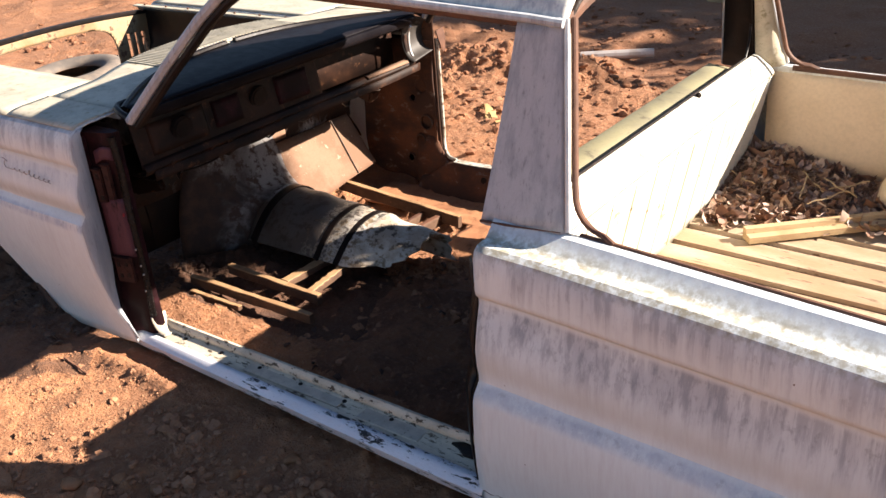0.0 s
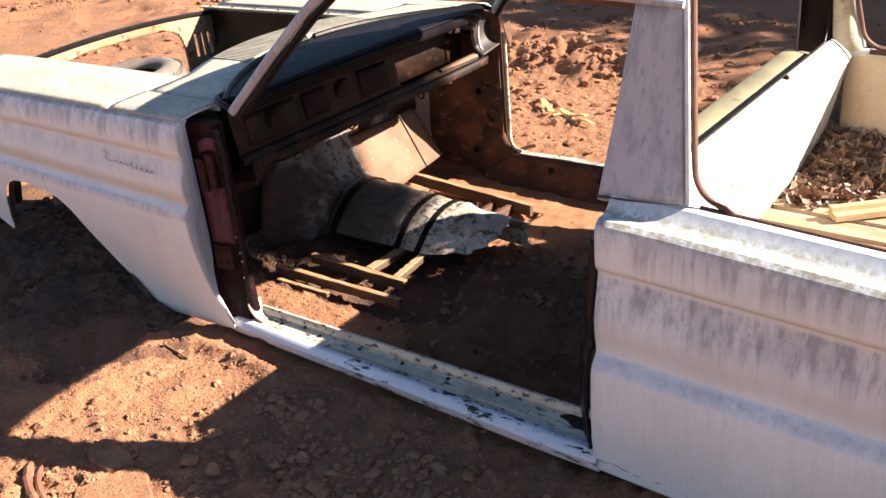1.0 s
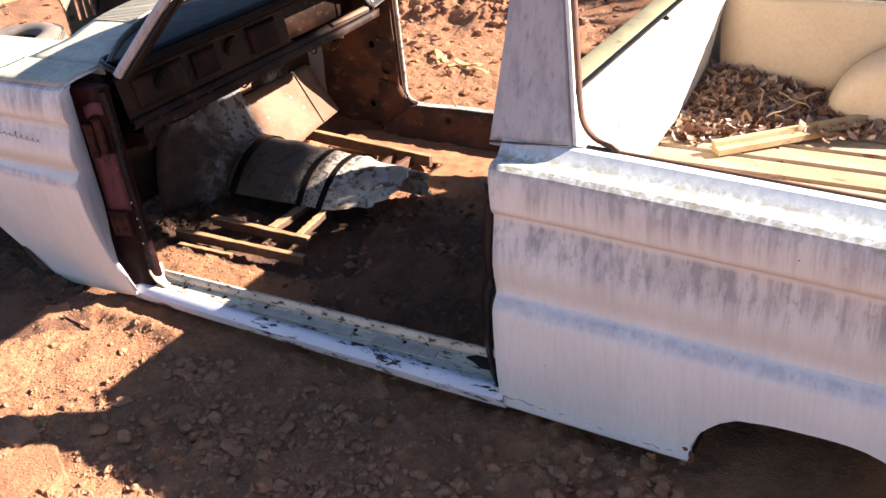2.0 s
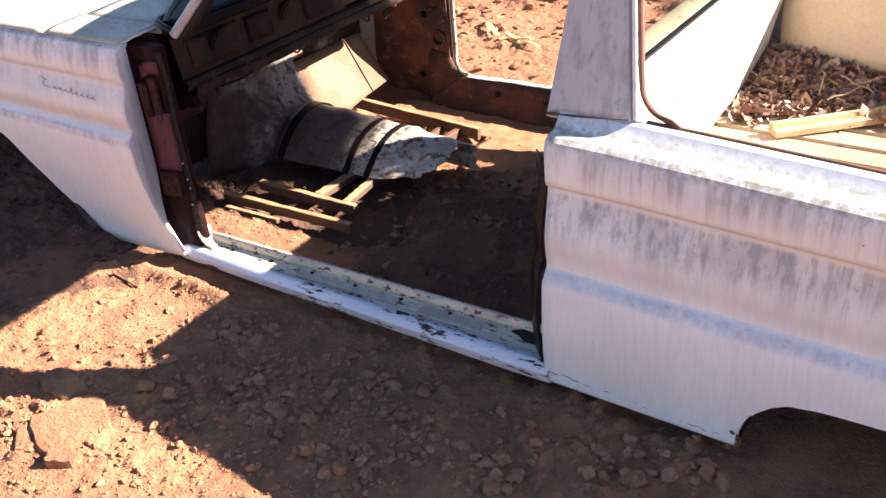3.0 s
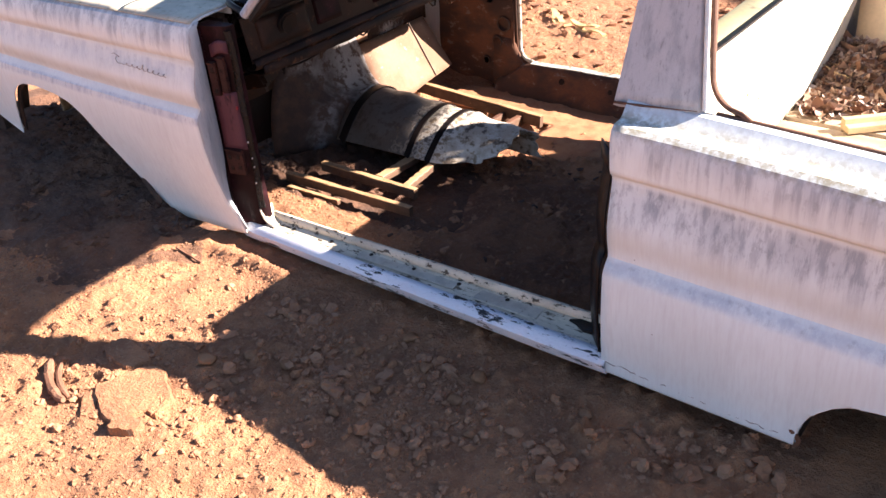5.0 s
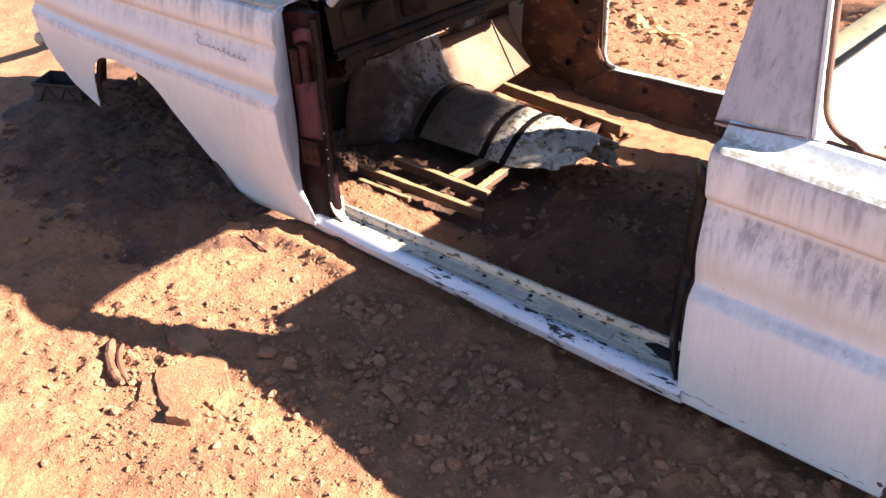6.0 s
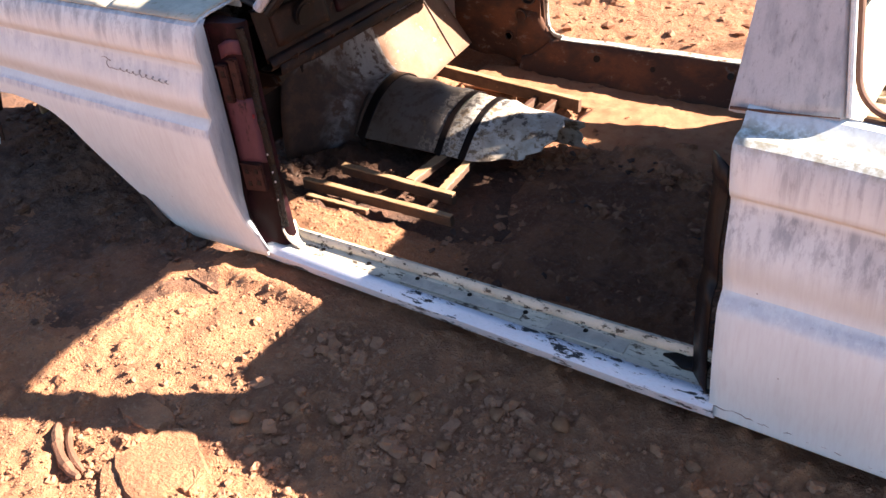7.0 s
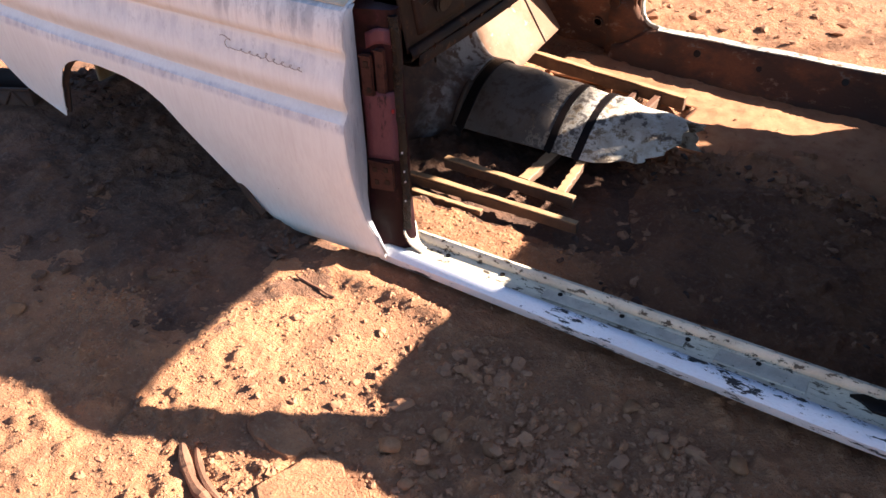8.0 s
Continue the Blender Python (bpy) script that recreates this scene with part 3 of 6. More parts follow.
def quarter(name, far, parent):
    sy = side_of(far)
    xs = np.unique(np.concatenate([np.linspace(1.278, 3.25, 70), np.linspace(1.74, 1.79, 14), np.linspace(2.19, 2.24, 10)]))
    P = []
    for x in xs:
        arch = 0.0
        if 1.752 < x < 2.225:
            arch = 0.05 + 0.167 * (1 - abs((x - 1.988) / 0.2365) ** 3.4) ** 0.55 if abs(x - 1.988) < 0.2365 else 0.0
        drop = 0.038 * min(x - 1.278, 1.2)
        col = []
        for y, z in QUARTER_PROFILE:
            zz = z - drop
            yy = y - 0.055 * np.clip(x - 1.42, 0, 0.9) * smooth01((z - 0.45) / 0.2)
            xx = x + 0.012 * math.sin((0.7 - z) * 4) * (1 - smooth01((x - 1.278) / 0.1))
            col.append((xx, sy(yy), max(zz, arch)))
        P.append(col)
    q = sheet(name, P, QUARTER_PAINT, parent, "white paint with grey run-off streaks", 0.005, None, 26)
    # rust cracks where the panel has split from the rocker below it
    rnd = random.Random(4)
    for k, (xa, za, xb, zb) in enumerate(((1.283, 0.098, 1.40, 0.088), (1.40, 0.088, 1.56, 0.074), (1.60, 0.070, 1.72, 0.066), (1.66, 0.100, 1.765, 0.096), (1.655, 0.125, 1.69, 0.104))):
        crack = [(xa + (xb - xa) * u, sy(-0.0005 + 0.004 * u * (za > 0.099)), za + (zb - za) * u + rnd.uniform(-0.004, 0.004)) for u in np.linspace(0, 1, 14)]
        sweep("rust_crack", crack, rect(0.0026, 0.003), SEAM, q, "rusted split", (0, 1, 0), scales=[rnd.uniform(0.1, 0.9) for _ in crack])
    tip = [(1.752 + 0.012 * math.sin(u * 5), sy(0.003), 0.040 + 0.060 * u) for u in np.linspace(0, 1, 8)]
    sweep("torn_edge", tip, rect(0.012, 0.008), RUST_RED, q, "rust-eaten corner of the wheel arch", (0, 1, 0), scales=[0.4, 0.9, 0.6, 1.1, 0.7, 1.2, 0.8, 0.4])
    # rusty inner edge of the bed rail
    e = [(x, sy(0.153 - 0.055 * np.clip(x - 1.42, 0, 0.9)), 0.716 - 0.038 * min(x - 1.278, 1.2)) for x in np.linspace(1.47, 3.25, 20)]
    sweep("rail_edge", e, rect(0.012, 0.016), SEAM, q, "rusty rail edge")
    # wheel housing inside the arch
    W = [[(1.988 + 0.235 * math.cos(a), sy(y), 0.03 + 0.30 * max(0, math.sin(a)) ** 0.6) for y in (0.02, 0.36)] for a in np.linspace(0, math.pi, 16)]
    sheet("wheel_well", W, BLACK, q, "black wheel well", 0.004)
    sheet("well_back", [[(1.988 + 0.232 * u, sy(0.355), z) for u in (-1, 0, 1)] for z in (-0.05, 0.32)], BLACK, q, "", 0.004)
    # dark front jamb edge
    J = [[(1.274 - 0.045 * a, sy(y + 0.012 + 0.05 * a), z) for a in (0, 0.5, 1)] for y, z in QUARTER_PROFILE[10:29]]
    sheet("door_jamb", J, BLACK, q, "black jamb", 0.004)
    return q


near_quarter = quarter("quarter_panel", False, car)
far_quarter = quarter("quarter_panel", True, car)


def sill(far, parent):
    sy = side_of(far)
    xs = np.linspace(-0.03, 1.296, 40)
    s = []
    for x in xs:
        e, w = max(0.030 - 0.034 * (x - 0.1), -0.0065), 0.055 - 0.022 * x
        s.append([(x, sy(y), z) for y, z in ((0.09, 0.050), (e + 0.022, 0.050), (e + 0.014, 0.053), (e + 0.009, 0.060), (e - 0.002, 0.088), (e + 0.004, 0.094), ((e + w) / 2, 0.102), (w, 0.108))])
    s = sheet("rocker_sill", s, SILL_WHITE, parent, "chipped white door sill", 0.004, None, 45)
    step_in = lambda x: ((0.056 - 0.022 * x, 0.1070), (0.060 - 0.022 * x, 0.104), (0.094, 0.109), (0.099, 0.113))  # noqa: E731
    sheet("sill_step", [[(x, sy(y), z) for y, z in step_in(x)] for x in xs], SILL_GREEN if not far else KICK, s, "dull grey-green step" if not far else "", 0.004)
    lip = [(0.099, 0.111), (0.103, 0.130), (0.108, 0.135), (0.115, 0.134), (0.118, 0.12), (0.122, 0.02)]
    if far:
        lip = [(0.060, 0.10), (0.075, 0.165), (0.085, 0.172), (0.118, 0.174), (0.126, 0.168), (0.134, 0.140), (0.150, 0.090), (0.185, 0.030), (0.20, 0.0)]
    rise = lambda x: 0.5 + 0.5 * float(smooth01((x + 0.03) / 0.17)) if far else 1.0  # noqa: E731
    sheet("sill_flange", [[(x, sy(y), z * rise(x)) for y, z in lip] for x in xs], RUST_WALL if far else SILL_GREEN, s, "rusty inner rocker wall" if far else "", 0.004)
    if far:
        sweep("sill_edge", [(x, sy(0.102), 0.176 + 0.0015 * math.sin(x * 23)) for x in xs if x > 0.12], rect(0.036, 0.005), WORN_EDGE, s, "chipped pale sill edge", (0, 0, 1))
        for x, z, r in ((0.30, 0.13, 0.013), (0.52, 0.12, 0.010), (0.80, 0.135, 0.012)):
            bm = bmesh.new()
            bmesh.ops.create_cone(bm, segments=14, radius1=r, radius2=r, depth=0.010, cap_ends=True, matrix=pose(x, sy(0.138), z, 70, 0, 0))
            part("drain_hole", bm, BLACK, s)
    else:
        for k in range(6):
            x = 0.16 + 0.16 * k
            bm = bmesh.new()
            bmesh.ops.create_cone(bm, segments=10, radius1=0.007, radius2=0.006, depth=0.004, cap_ends=True, matrix=pose(x, 0.085, 0.1105))
            part("screw_hole", bm, BLACK, s)
        block("scuff_plate", (0.97, 0.070, 0.1085), (0.20, 0.048, 0.005), SCUFF, s, "scuffed grey scuff plate", (0, 0, 0), 0.002)
        block("scuff_plate", (0.62, 0.074, 0.1085), (0.36, 0.040, 0.004), SCUFF, s, "scuffed grey scuff plate", (0, 0, 0), 0.002)
        # solid black piece added for the dark hole near the jamb
        sweep("sill_end_hole", [(1.150 + 0.026 * k, 0.084 + 0.005 * math.sin(k * 2.3), 0.114 + 0.003 * math.sin(k * 3)) for k in range(5)], rect(0.050, 0.012), BLACK, s, "black piece standing in for the dark hole at the sill's end", scales=[0.15, 0.55, 0.8, 1.1, 1.0])
    return s


sill(False, car)
sill(True, car)


def hinge_pillar(far, parent):
    sy = side_of(far)
    sgn = -1 if far else 1
    bm = bmesh.new()
    cols = []
    for z in np.linspace(0.075, 0.752, 24):
        w = 0.006 * math.sin(z * 21) + 0.004 * math.sin(z * 47)
        lean = 0.03 * smooth01((0.3 - z) / 0.25)
        cols.append([bm.verts.new((x + lean * 0.3, sy(y), z)) for x, y in ((-0.062, 0.030), (-0.040, 0.040 + w), (-0.012, 0.052 + w), (0.030, 0.058 - w), (0.046, 0.070), (0.052, 0.082 if not far else 0.072), (0.050, 0.096 if not far else 0.075), (-0.062, 0.096 if not far else 0.075))])
    for r, q in zip(cols, cols[1:]):
        for k in range(8):
            bm.faces.new((r[k], r[(k + 1) % 8], q[(k + 1) % 8], q[k]))
    bm.faces.new(cols[0][::-1]), bm.faces.new(cols[-1])
    bmesh.ops.recalc_face_normals(bm, faces=bm.faces)
    p = part("hinge_pillar", bm, KICK if far else MAROON, parent, "rusty far pillar" if far else "sooty black and maroon jamb")
    if far:
        sweep("jamb_edge", [(0.05, sy(0.05), z) for z in np.linspace(0.66, 0.27, 8)] + [(0.052, sy(0.055), 0.235), (0.060, sy(0.064), 0.210), (0.076, sy(0.076), 0.191), (0.10, sy(0.088), 0.181), (0.14, sy(0.098), 0.178)], rect(0.011, 0.014), WORN_EDGE, p, "pale worn jamb edge", (0.7, 0, 0.7))
        curve = [(-0.06, 0.26), (0.03, 0.26), (0.048, 0.235), (0.058, 0.210), (0.075, 0.188), (0.10, 0.178), (0.16, 0.172)]
        sheet("pillar_gusset", [[(x, sy(0.082 + 0.030 * v), z * (1 - v) + 0.05 * v) for v in (0, 0.3, 0.7, 1)] for x, z in curve], RUST_WALL, p, "rusted gusset curving into the sill", 0.005)
        return p
    face = ((-0.030, 0.036), (-0.010, 0.042), (0.012, 0.047), (0.028, 0.051), (0.044, 0.063))
    sheet("jamb_panel", [[(x + 0.002 * math.sin(z * 30), y, z) for x, y in face] for z in np.linspace(0.37, 0.555, 12)], MAUVE, p, "faded mauve paint", 0.003)
    sheet("jamb_corner", [[(x, y - 0.002, z + 0.010 * math.sin(x * 60)) for x, y in face[1:]] for z in np.linspace(0.668, 0.705, 5)], MAUVE, p, "scraped mauve paint", 0.003)
    for x, y, z, w, h, spots in ((-0.010, 0.036, 0.598, 0.030, 0.105, ((0.0, 0.030), (0.003, -0.036))), (0.024, 0.044, 0.612, 0.026, 0.110, ()), (0.004, 0.041, 0.330, 0.066, 0.086, ((-0.017, 0.016), (0.012, 0.018), (0.014, -0.016), (-0.014, -0.020)))):
        plate = block("hinge_plate", (x, y, z), (w, 0.012, h), HINGE, p, "sooty brown hinge plate", (0, 0, 14), 0.003)
        for dx, dz in spots:
            block("bolt_hole", (x + dx * 0.97 + 0.0016, y + dx * 0.24 - 0.006, z + dz), (0.011, 0.003, 0.014), BLACK, plate, "", (0, 0, 14), 0.001)
        block("hinge_lip", (x - 0.002, y - 0.0075, z + h / 2 - 0.004), (w * 0.9, 0.006, 0.005), HINGE, plate, "", (0, 3, 14), 0.001)
    rnd = random.Random(2)
    seal = [(0.050 + 0.002 * math.sin(z * 31), 0.070 + 0.002 * math.sin(z * 23), z) for z in np.linspace(0.17, 0.74, 60)]
    sweep("weatherstrip", seal, rect(0.016, 0.026, 0.4), SHINE, p, "torn shiny black weatherstrip", (1, 0, 0), scales=[rnd.uniform(0.85, 1.05) for _ in seal])
    block("clip", (0.041, 0.054, 0.508), (0.006, 0.006, 0.012), RED, p, "small faded red plastic clip", (0, 8, 0), 0.002)
    # glints on the glossy jamb, added as small bright studs
    for z in (0.225, 0.262, 0.315, 0.345, 0.40):
        block("glint_stud", (0.0585, 0.061 + 0.006 * math.sin(z * 90), z), (0.004, 0.004, 0.006), TRIM, p, "small bright stud standing in for a glint", (0, 20, 0), 0.001)
    # dark red strip beside the fender edge
    sweep("seam_sealer", [(-0.046, 0.036, z) for z in np.linspace(0.10, 0.74, 20)], rect(0.018, 0.016), MAROON, p, "burnt dark red strip", (1, 0, 0))
    # curved bright foot of the pillar running into the sill
    C = []
    for k in range(9):
        a = k / 8 * math.pi / 2
        cx, cz = 0.095 - 0.052 * math.cos(a), 0.163 - 0.052 * math.sin(a)
        C.append([(cx, y, cz) for y in (0.060, 0.075, 0.095, 0.112)])
    sheet("pillar_foot", C, SILL_GREEN, p, "pale curved foot of the jamb", 0.004)
    sweep("foot_flange", [(0.095 - 0.055 * math.cos(a), 0.112, 0.163 - 0.052 * math.sin(a)) for a in np.linspace(0.1, math.pi / 2, 9)], rect(0.010, 0.004), SILL_GREEN, p, "", (0, 1, 0))
    return p


hinge_pillar(False, car)
hinge_pillar(True, car)


# windscreen posts, drip rails and roof
def post_line(far):
    sy = side_of(far)
    p = [(0.060, 0.130, 0.768), (0.205, 0.178, 0.925), (0.330, 0.217, 1.050), (0.395, 0.236, 1.105), (0.440, 0.246, 1.132), (0.490, 0.250, 1.142), (0.56, 0.250, 1.143), (0.75, 0.250, 1.138), (0.95, 0.250, 1.131), (1.15, 0.250, 1.122), (1.30, 0.250, 1.115), (1.385, 0.253, 1.108)]
    return [(x, sy(y), z) for x, y, z in p]


for far in (False, True):
    line = post_line(far)
    out = 1 if far else -1
    post = sweep("windscreen_post", line[:6], rect(0.026, 0.026, 0.3), PILLAR_PAINT, car, "grey weathered screen post", (0, out, 0))
    inner = [(x + 0.022, y - out * 0.010, z - 0.014) for x, y, z in line[:7]]
    sweep("post_channel", inner, rect(0.020, 0.026, 0.3), BLACK, post, "dark inner channel", (0, out, 0))
    rail = sweep("drip_rail", [(x, y + out * 0.006, z) for x, y, z in line[5:]], rect(0.024, 0.016, 0.3), PILLAR_PAINT, car, "pale drip rail")
    sweep("door_channel", [(x, y - out * 0.020, z - 0.016) for x, y, z in line[5:]], rect(0.03, 0.018, 0.3), SEAM, rail, "brown door-top channel")


def roof_z(x, y):
    d = np.minimum(y - 0.256, 1.384 - y)
    u = np.clip((x - 0.40) / 1.0, 0, 1)
    edge = 1.140 - 0.030 * u
    crown = 0.090 * (1 - np.exp(-np.maximum(d, 0) / 0.045)) + 0.065 * (1 - ((y - MID) / 0.57) ** 2)
    front = 1 - 0.75 * np.exp(-np.maximum(u, 0) / 0.05) - 0.25 * np.exp(-u / 0.16)
    rear = 1 - 0.30 * np.exp(-(1 - u) / 0.10)
    return edge + crown * np.minimum(front + 0.25, 1) * rear


ys = np.concatenate([0.256 + 0.10 * np.linspace(0, 1, 14) ** 1.6, np.linspace(0.38, 1.26, 26), 1.384 - 0.10 * np.linspace(1, 0, 14) ** 1.6])
R = []
for u in np.concatenate([np.linspace(0, 0.2, 14), np.linspace(0.23, 0.8, 16), np.linspace(0.82, 1, 12)]):
    row = []
    for y in ys:
        bow = 1 - ((y - MID) / 0.57) ** 2
        x0, x1 = 0.47 - 0.13 * bow, 1.385 + 0.015 * bow
        x = x0 + (x1 - x0) * u
        row.append((x, y, float(roof_z(0.40 + u * 1.0, y))))
    R.append(row)
roof = sheet("roof", R, ROOF_PAINT, car, "chalky white roof with grey grime", 0.010, None, 50)
L = [[(x, MID + (y - MID) * 0.985, z - 0.022) for x, y, z in row] for row in R]
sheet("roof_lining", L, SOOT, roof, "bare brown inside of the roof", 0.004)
sweep("screen_header", [(0.485 - 0.13 * (1 - ((y - MID) / 0.57) ** 2), y, 1.136 + 0.024 * (1 - ((y - MID) / 0.57) ** 2)) for y in np.linspace(0.262, 1.378, 20)], rect(0.05, 0.022), RUST_DARK, roof, "", (0, 0, 1))
sweep("rear_header", [(1.372 + 0.012 * (1 - ((y - MID) / 0.57) ** 2), y, 1.095 + 0.085 * (1 - abs((y - MID) / 0.57) ** 3)) for y in np.linspace(0.275, 1.365, 20)], rect(0.025, 0.028), SEAM, roof, "rusty rear window channel", (1, 0, 0))
sheet("header_lining", [[(1.362 + 0.008 * (1 - ((y - MID) / 0.57) ** 2) - 0.03 * (1 - u), y, (1.080 + 0.072 * (1 - abs((y - MID) / 0.57) ** 3)) * (1 - u) + float(roof_z(1.39, y)) * u) for y in np.linspace(0.262, 1.378, 30)] for u in (0, 0.1, 0.5, 0.97)], SOOT, roof, "bare brown inner header over the rear window", 0.004)


def rear_pillar(far, parent):
    sy = side_of(far)
    out = 1 if far else -1
    P = []
    for v in np.linspace(0, 1, 14):
        z = 0.700 + 0.408 * v
        xa = (1.250 if far else 1.238) + 0.035 * v
        xb = 1.446 - 0.064 * v
        y = 0.128 + 0.122 * v + 0.006 * math.sin(v * math.pi)
        P.append([(xa, sy(y + 0.022), z), (xa + 0.004, sy(y + 0.004), z), (xa + 0.02, sy(y), z), ((xa + xb) / 2, sy(y - 0.004), z + 0.006), (xb - 0.012, sy(y + 0.003), z + 0.010), (xb, sy(y + 0.012), z + 0.010)])
    p = sheet("rear_pillar", P, PILLAR_PAINT, parent, "grey-streaked white roof pillar", 0.005, None, 30)
    # dark strip paints the seam and its shadow together
    seam = [(1.246 + 0.19 * s, sy(0.1225 - 0.003 * math.sin(s * 3.1) + 0.004 * s), 0.711 + 0.010 * s) for s in np.linspace(0, 1, 10)]
    sweep("pillar_seam", seam, rect(0.006, 0.005), SEAM, p, "seam at the foot, dark with its shadow", scales=[1.0, 1.1, 0.9, 1.0, 0.8, 0.6, 0.5, 0.4, 0.3, 0.3])
    # inner skin and front edge
    I = [[((1.252 if far else 1.240) + 0.035 * v, sy(0.150 + 0.122 * v), 0.70 + 0.40 * v), (1.36, sy((0.170 if far else 0.215) + 0.10 * v), 0.70 + 0.42 * v), (1.36, sy(0.185 + 0.10 * v if far else 0.285 + 0.045 * v), 0.70 + 0.42 * v)] for v in np.linspace(0, 1, 10)]
    sheet("pillar_lining", I, BLACK, p, "black inside of the pillar", 0.004)
    # return from the pillar's rear edge to the rear window
    Q = [[(1.446 - 0.064 * v, sy(0.140 + 0.122 * v), 0.71 + 0.405 * v), (1.41 - 0.035 * v, sy((0.165 if far else 0.20) + (0.11 if far else 0.085) * v), 0.71 + 0.41 * v), (1.37, sy(0.190 + 0.105 * v if far else 0.285 + 0.02 * v), 0.71 + 0.42 * v)] for v in np.linspace(0, 1, 10)]
    sheet("pillar_return", Q, TOP_PAINT, p, "white return to the rear window", 0.004)
    # bright bead and rusty channel down the rear edge, rounding into the bed rail
    bead = [(1.449 - 0.064 * v, sy(0.136 + 0.122 * v), 0.72 + 0.395 * v) for v in np.linspace(1, 0, 14)]
    sweep("pillar_bead", bead, ring(0.006, 8), TRIM, p, "bright bead", (1, 0, 0))
    ch = [(1.458 - 0.064 * v, sy(0.150 + 0.122 * v), 0.72 + 0.395 * v) for v in np.linspace(1, 0.22, 14)]
    ch += [(1.447 + 0.075 * (1 - math.cos(a)), sy(0.174 - 0.014 * a), 0.720 + 0.075 * (1 - math.sin(a))) for a in np.linspace(0.1, math.pi / 2, 9)] + [(1.545, sy(0.146), 0.709)]
    sweep("window_channel", ch, rect(0.015, 0.011), SEAM, p, "rust-brown channel", (1, 0, 0))
    return p


rear_pillar(False, car)
rear_pillar(True, car)

# rear bulkhead of the cab: window sill, sloping deck, grooved lower panel
ysb = np.linspace(0.17, 1.47, 60)
deck = sheet("bulkhead_deck", [[(x, y, z) for y in ysb] for x, z in ((1.355, 0.722), (1.360, 0.748), (1.368, 0.754), (1.378, 0.750), (1.410, 0.710), (1.420, 0.696), (1.418, 0.690))], BULK, car, "sunlit cream deck under the rear window", 0.004, None, 50)
G = []
for v in np.linspace(0, 1, 8):
    row = []
    for y in np.linspace(0.17, 1.47, 401):
        g = abs(((y - 0.17) / 0.118) % 1 - 0.5)
        dent = -0.022 * float(smooth01((g - 0.462) / 0.02))
        row.append((1.418 - 0.080 * v + dent, y, 0.690 - 0.36 * v))
    G.append(row)
rnd = random.Random(12)
sweep("deck_seam", [(1.4215, y, 0.692 + rnd.uniform(-0.001, 0.001)) for y in np.linspace(0.20, 1.46, 60)], rect(0.004, 0.004), OLIVE, deck, "lichen-stained seam", scales=[rnd.uniform(0.1, 1.3) for _ in range(60)])
sheet("bulkhead_panel", G, BULK, car, "cream panel with upright pressed grooves", 0.004)
sweep("window_seal", [(1.364, y, 0.758) for y in np.linspace(0.28, 1.37, 12)] + [(1.36, 1.40, 0.79), (1.36, 1.41, 0.85)], rect(0.007, 0.007), BLACK, deck, "black rubber seal", (1, 0, 0))
sheet("parcel_shelf", [[(x, y, z) for y in np.linspace(0.30, 1.36, 12)] for x, z in ((1.352, 0.722), (1.29, 0.731), (1.258, 0.734), (1.248, 0.728), (1.246, 0.700))], OLIVE, car, "faded olive shelf behind the seat space", 0.004)
bm = bmesh.new()
bmesh.ops.create_icosphere(bm, subdivisions=1, radius=0.009, matrix=pose(1.377, 0.98, 0.756))
part("seal_knob", bm, BLACK, deck)
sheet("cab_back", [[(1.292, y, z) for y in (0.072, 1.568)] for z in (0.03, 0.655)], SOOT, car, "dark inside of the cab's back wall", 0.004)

# unseen panel on the far cab side, added and cut to shade the far floor
sheet("far_floor_shader", [[(xa * (1 - u) + 1.285 * u, 1.505, z) for u in (0, 0.5, 1)] for xa, z in ((1.200, 0.13), (1.170, 0.20), (1.105, 0.30), (0.970, 0.374), (0.885, 0.425), (0.875, 0.440), (0.90, 0.455))], RUST_WALL, car, "rusty unseen panel added to shade the far floor", 0.004)

# bed: ribbed floor, inner walls, wheel housings, tail
floor_x = np.linspace(1.34, 3.2, 12)
bedf = sheet("bed_floor", [[(x, y, 0.332 - 0.02 * (x - 1.34)) for y in np.linspace(0.14, 1.50, 8)] for x in floor_x], SEAM, car, "rusty grooved bed floor", 0.004)
for k in range(12):
    y = 0.185 + 0.1125 * k
    prof = [(-0.046, -0.008), (-0.042, 0.005), (0.042, 0.005), (0.046, -0.008)]
    sweep("floor_rib", [(x, y, 0.340 - 0.02 * (x - 1.34)) for x in floor_x], prof, BED_FLOOR, bedf)
for far in (False, True):
    sy = side_of(far)
    wall = sheet("bed_wall", [[(x, sy(y - 0.055 * np.clip(x - 1.42, 0, 0.9) * w), z - d * 0.038 * min(x - 1.278, 1.2)) for y, z, w, d in ((0.150, 0.708, 1, 1), (0.152, 0.68, 1, 1), (0.146, 0.60, 1, 1), (0.138, 0.45, 0.6, 0.5), (0.135, 0.335, 0.3, 0.3))] for x in np.linspace(1.40, 3.2, 20)], CREAM, car, "cream inner bed wall", 0.004)
    W = []
    for a in np.linspace(0, math.pi, 22):
        row = []
        for v in np.linspace(0, 1, 8):
            rr = 1 - 0.22 * v ** 3
            row.append((2.06 + 0.30 * rr * math.cos(a), sy(0.14 + 0.15 * math.sin(v * math.pi / 2)), 0.33 + 0.25 * rr * math.sin(a) * (1 - 0.25 * v ** 4)))
        row.append((2.06, sy(0.29), 0.33))
        W.append(row)
    sheet("wheel_housing", W, CREAM, wall, "rounded cream wheel housing", 0.004)
sheet("tailgate", [[(3.2, y, z) for y in (0.12, 1.52)] for z in (0.32, 0.64)], CREAM, car, "cream tailgate", 0.02)

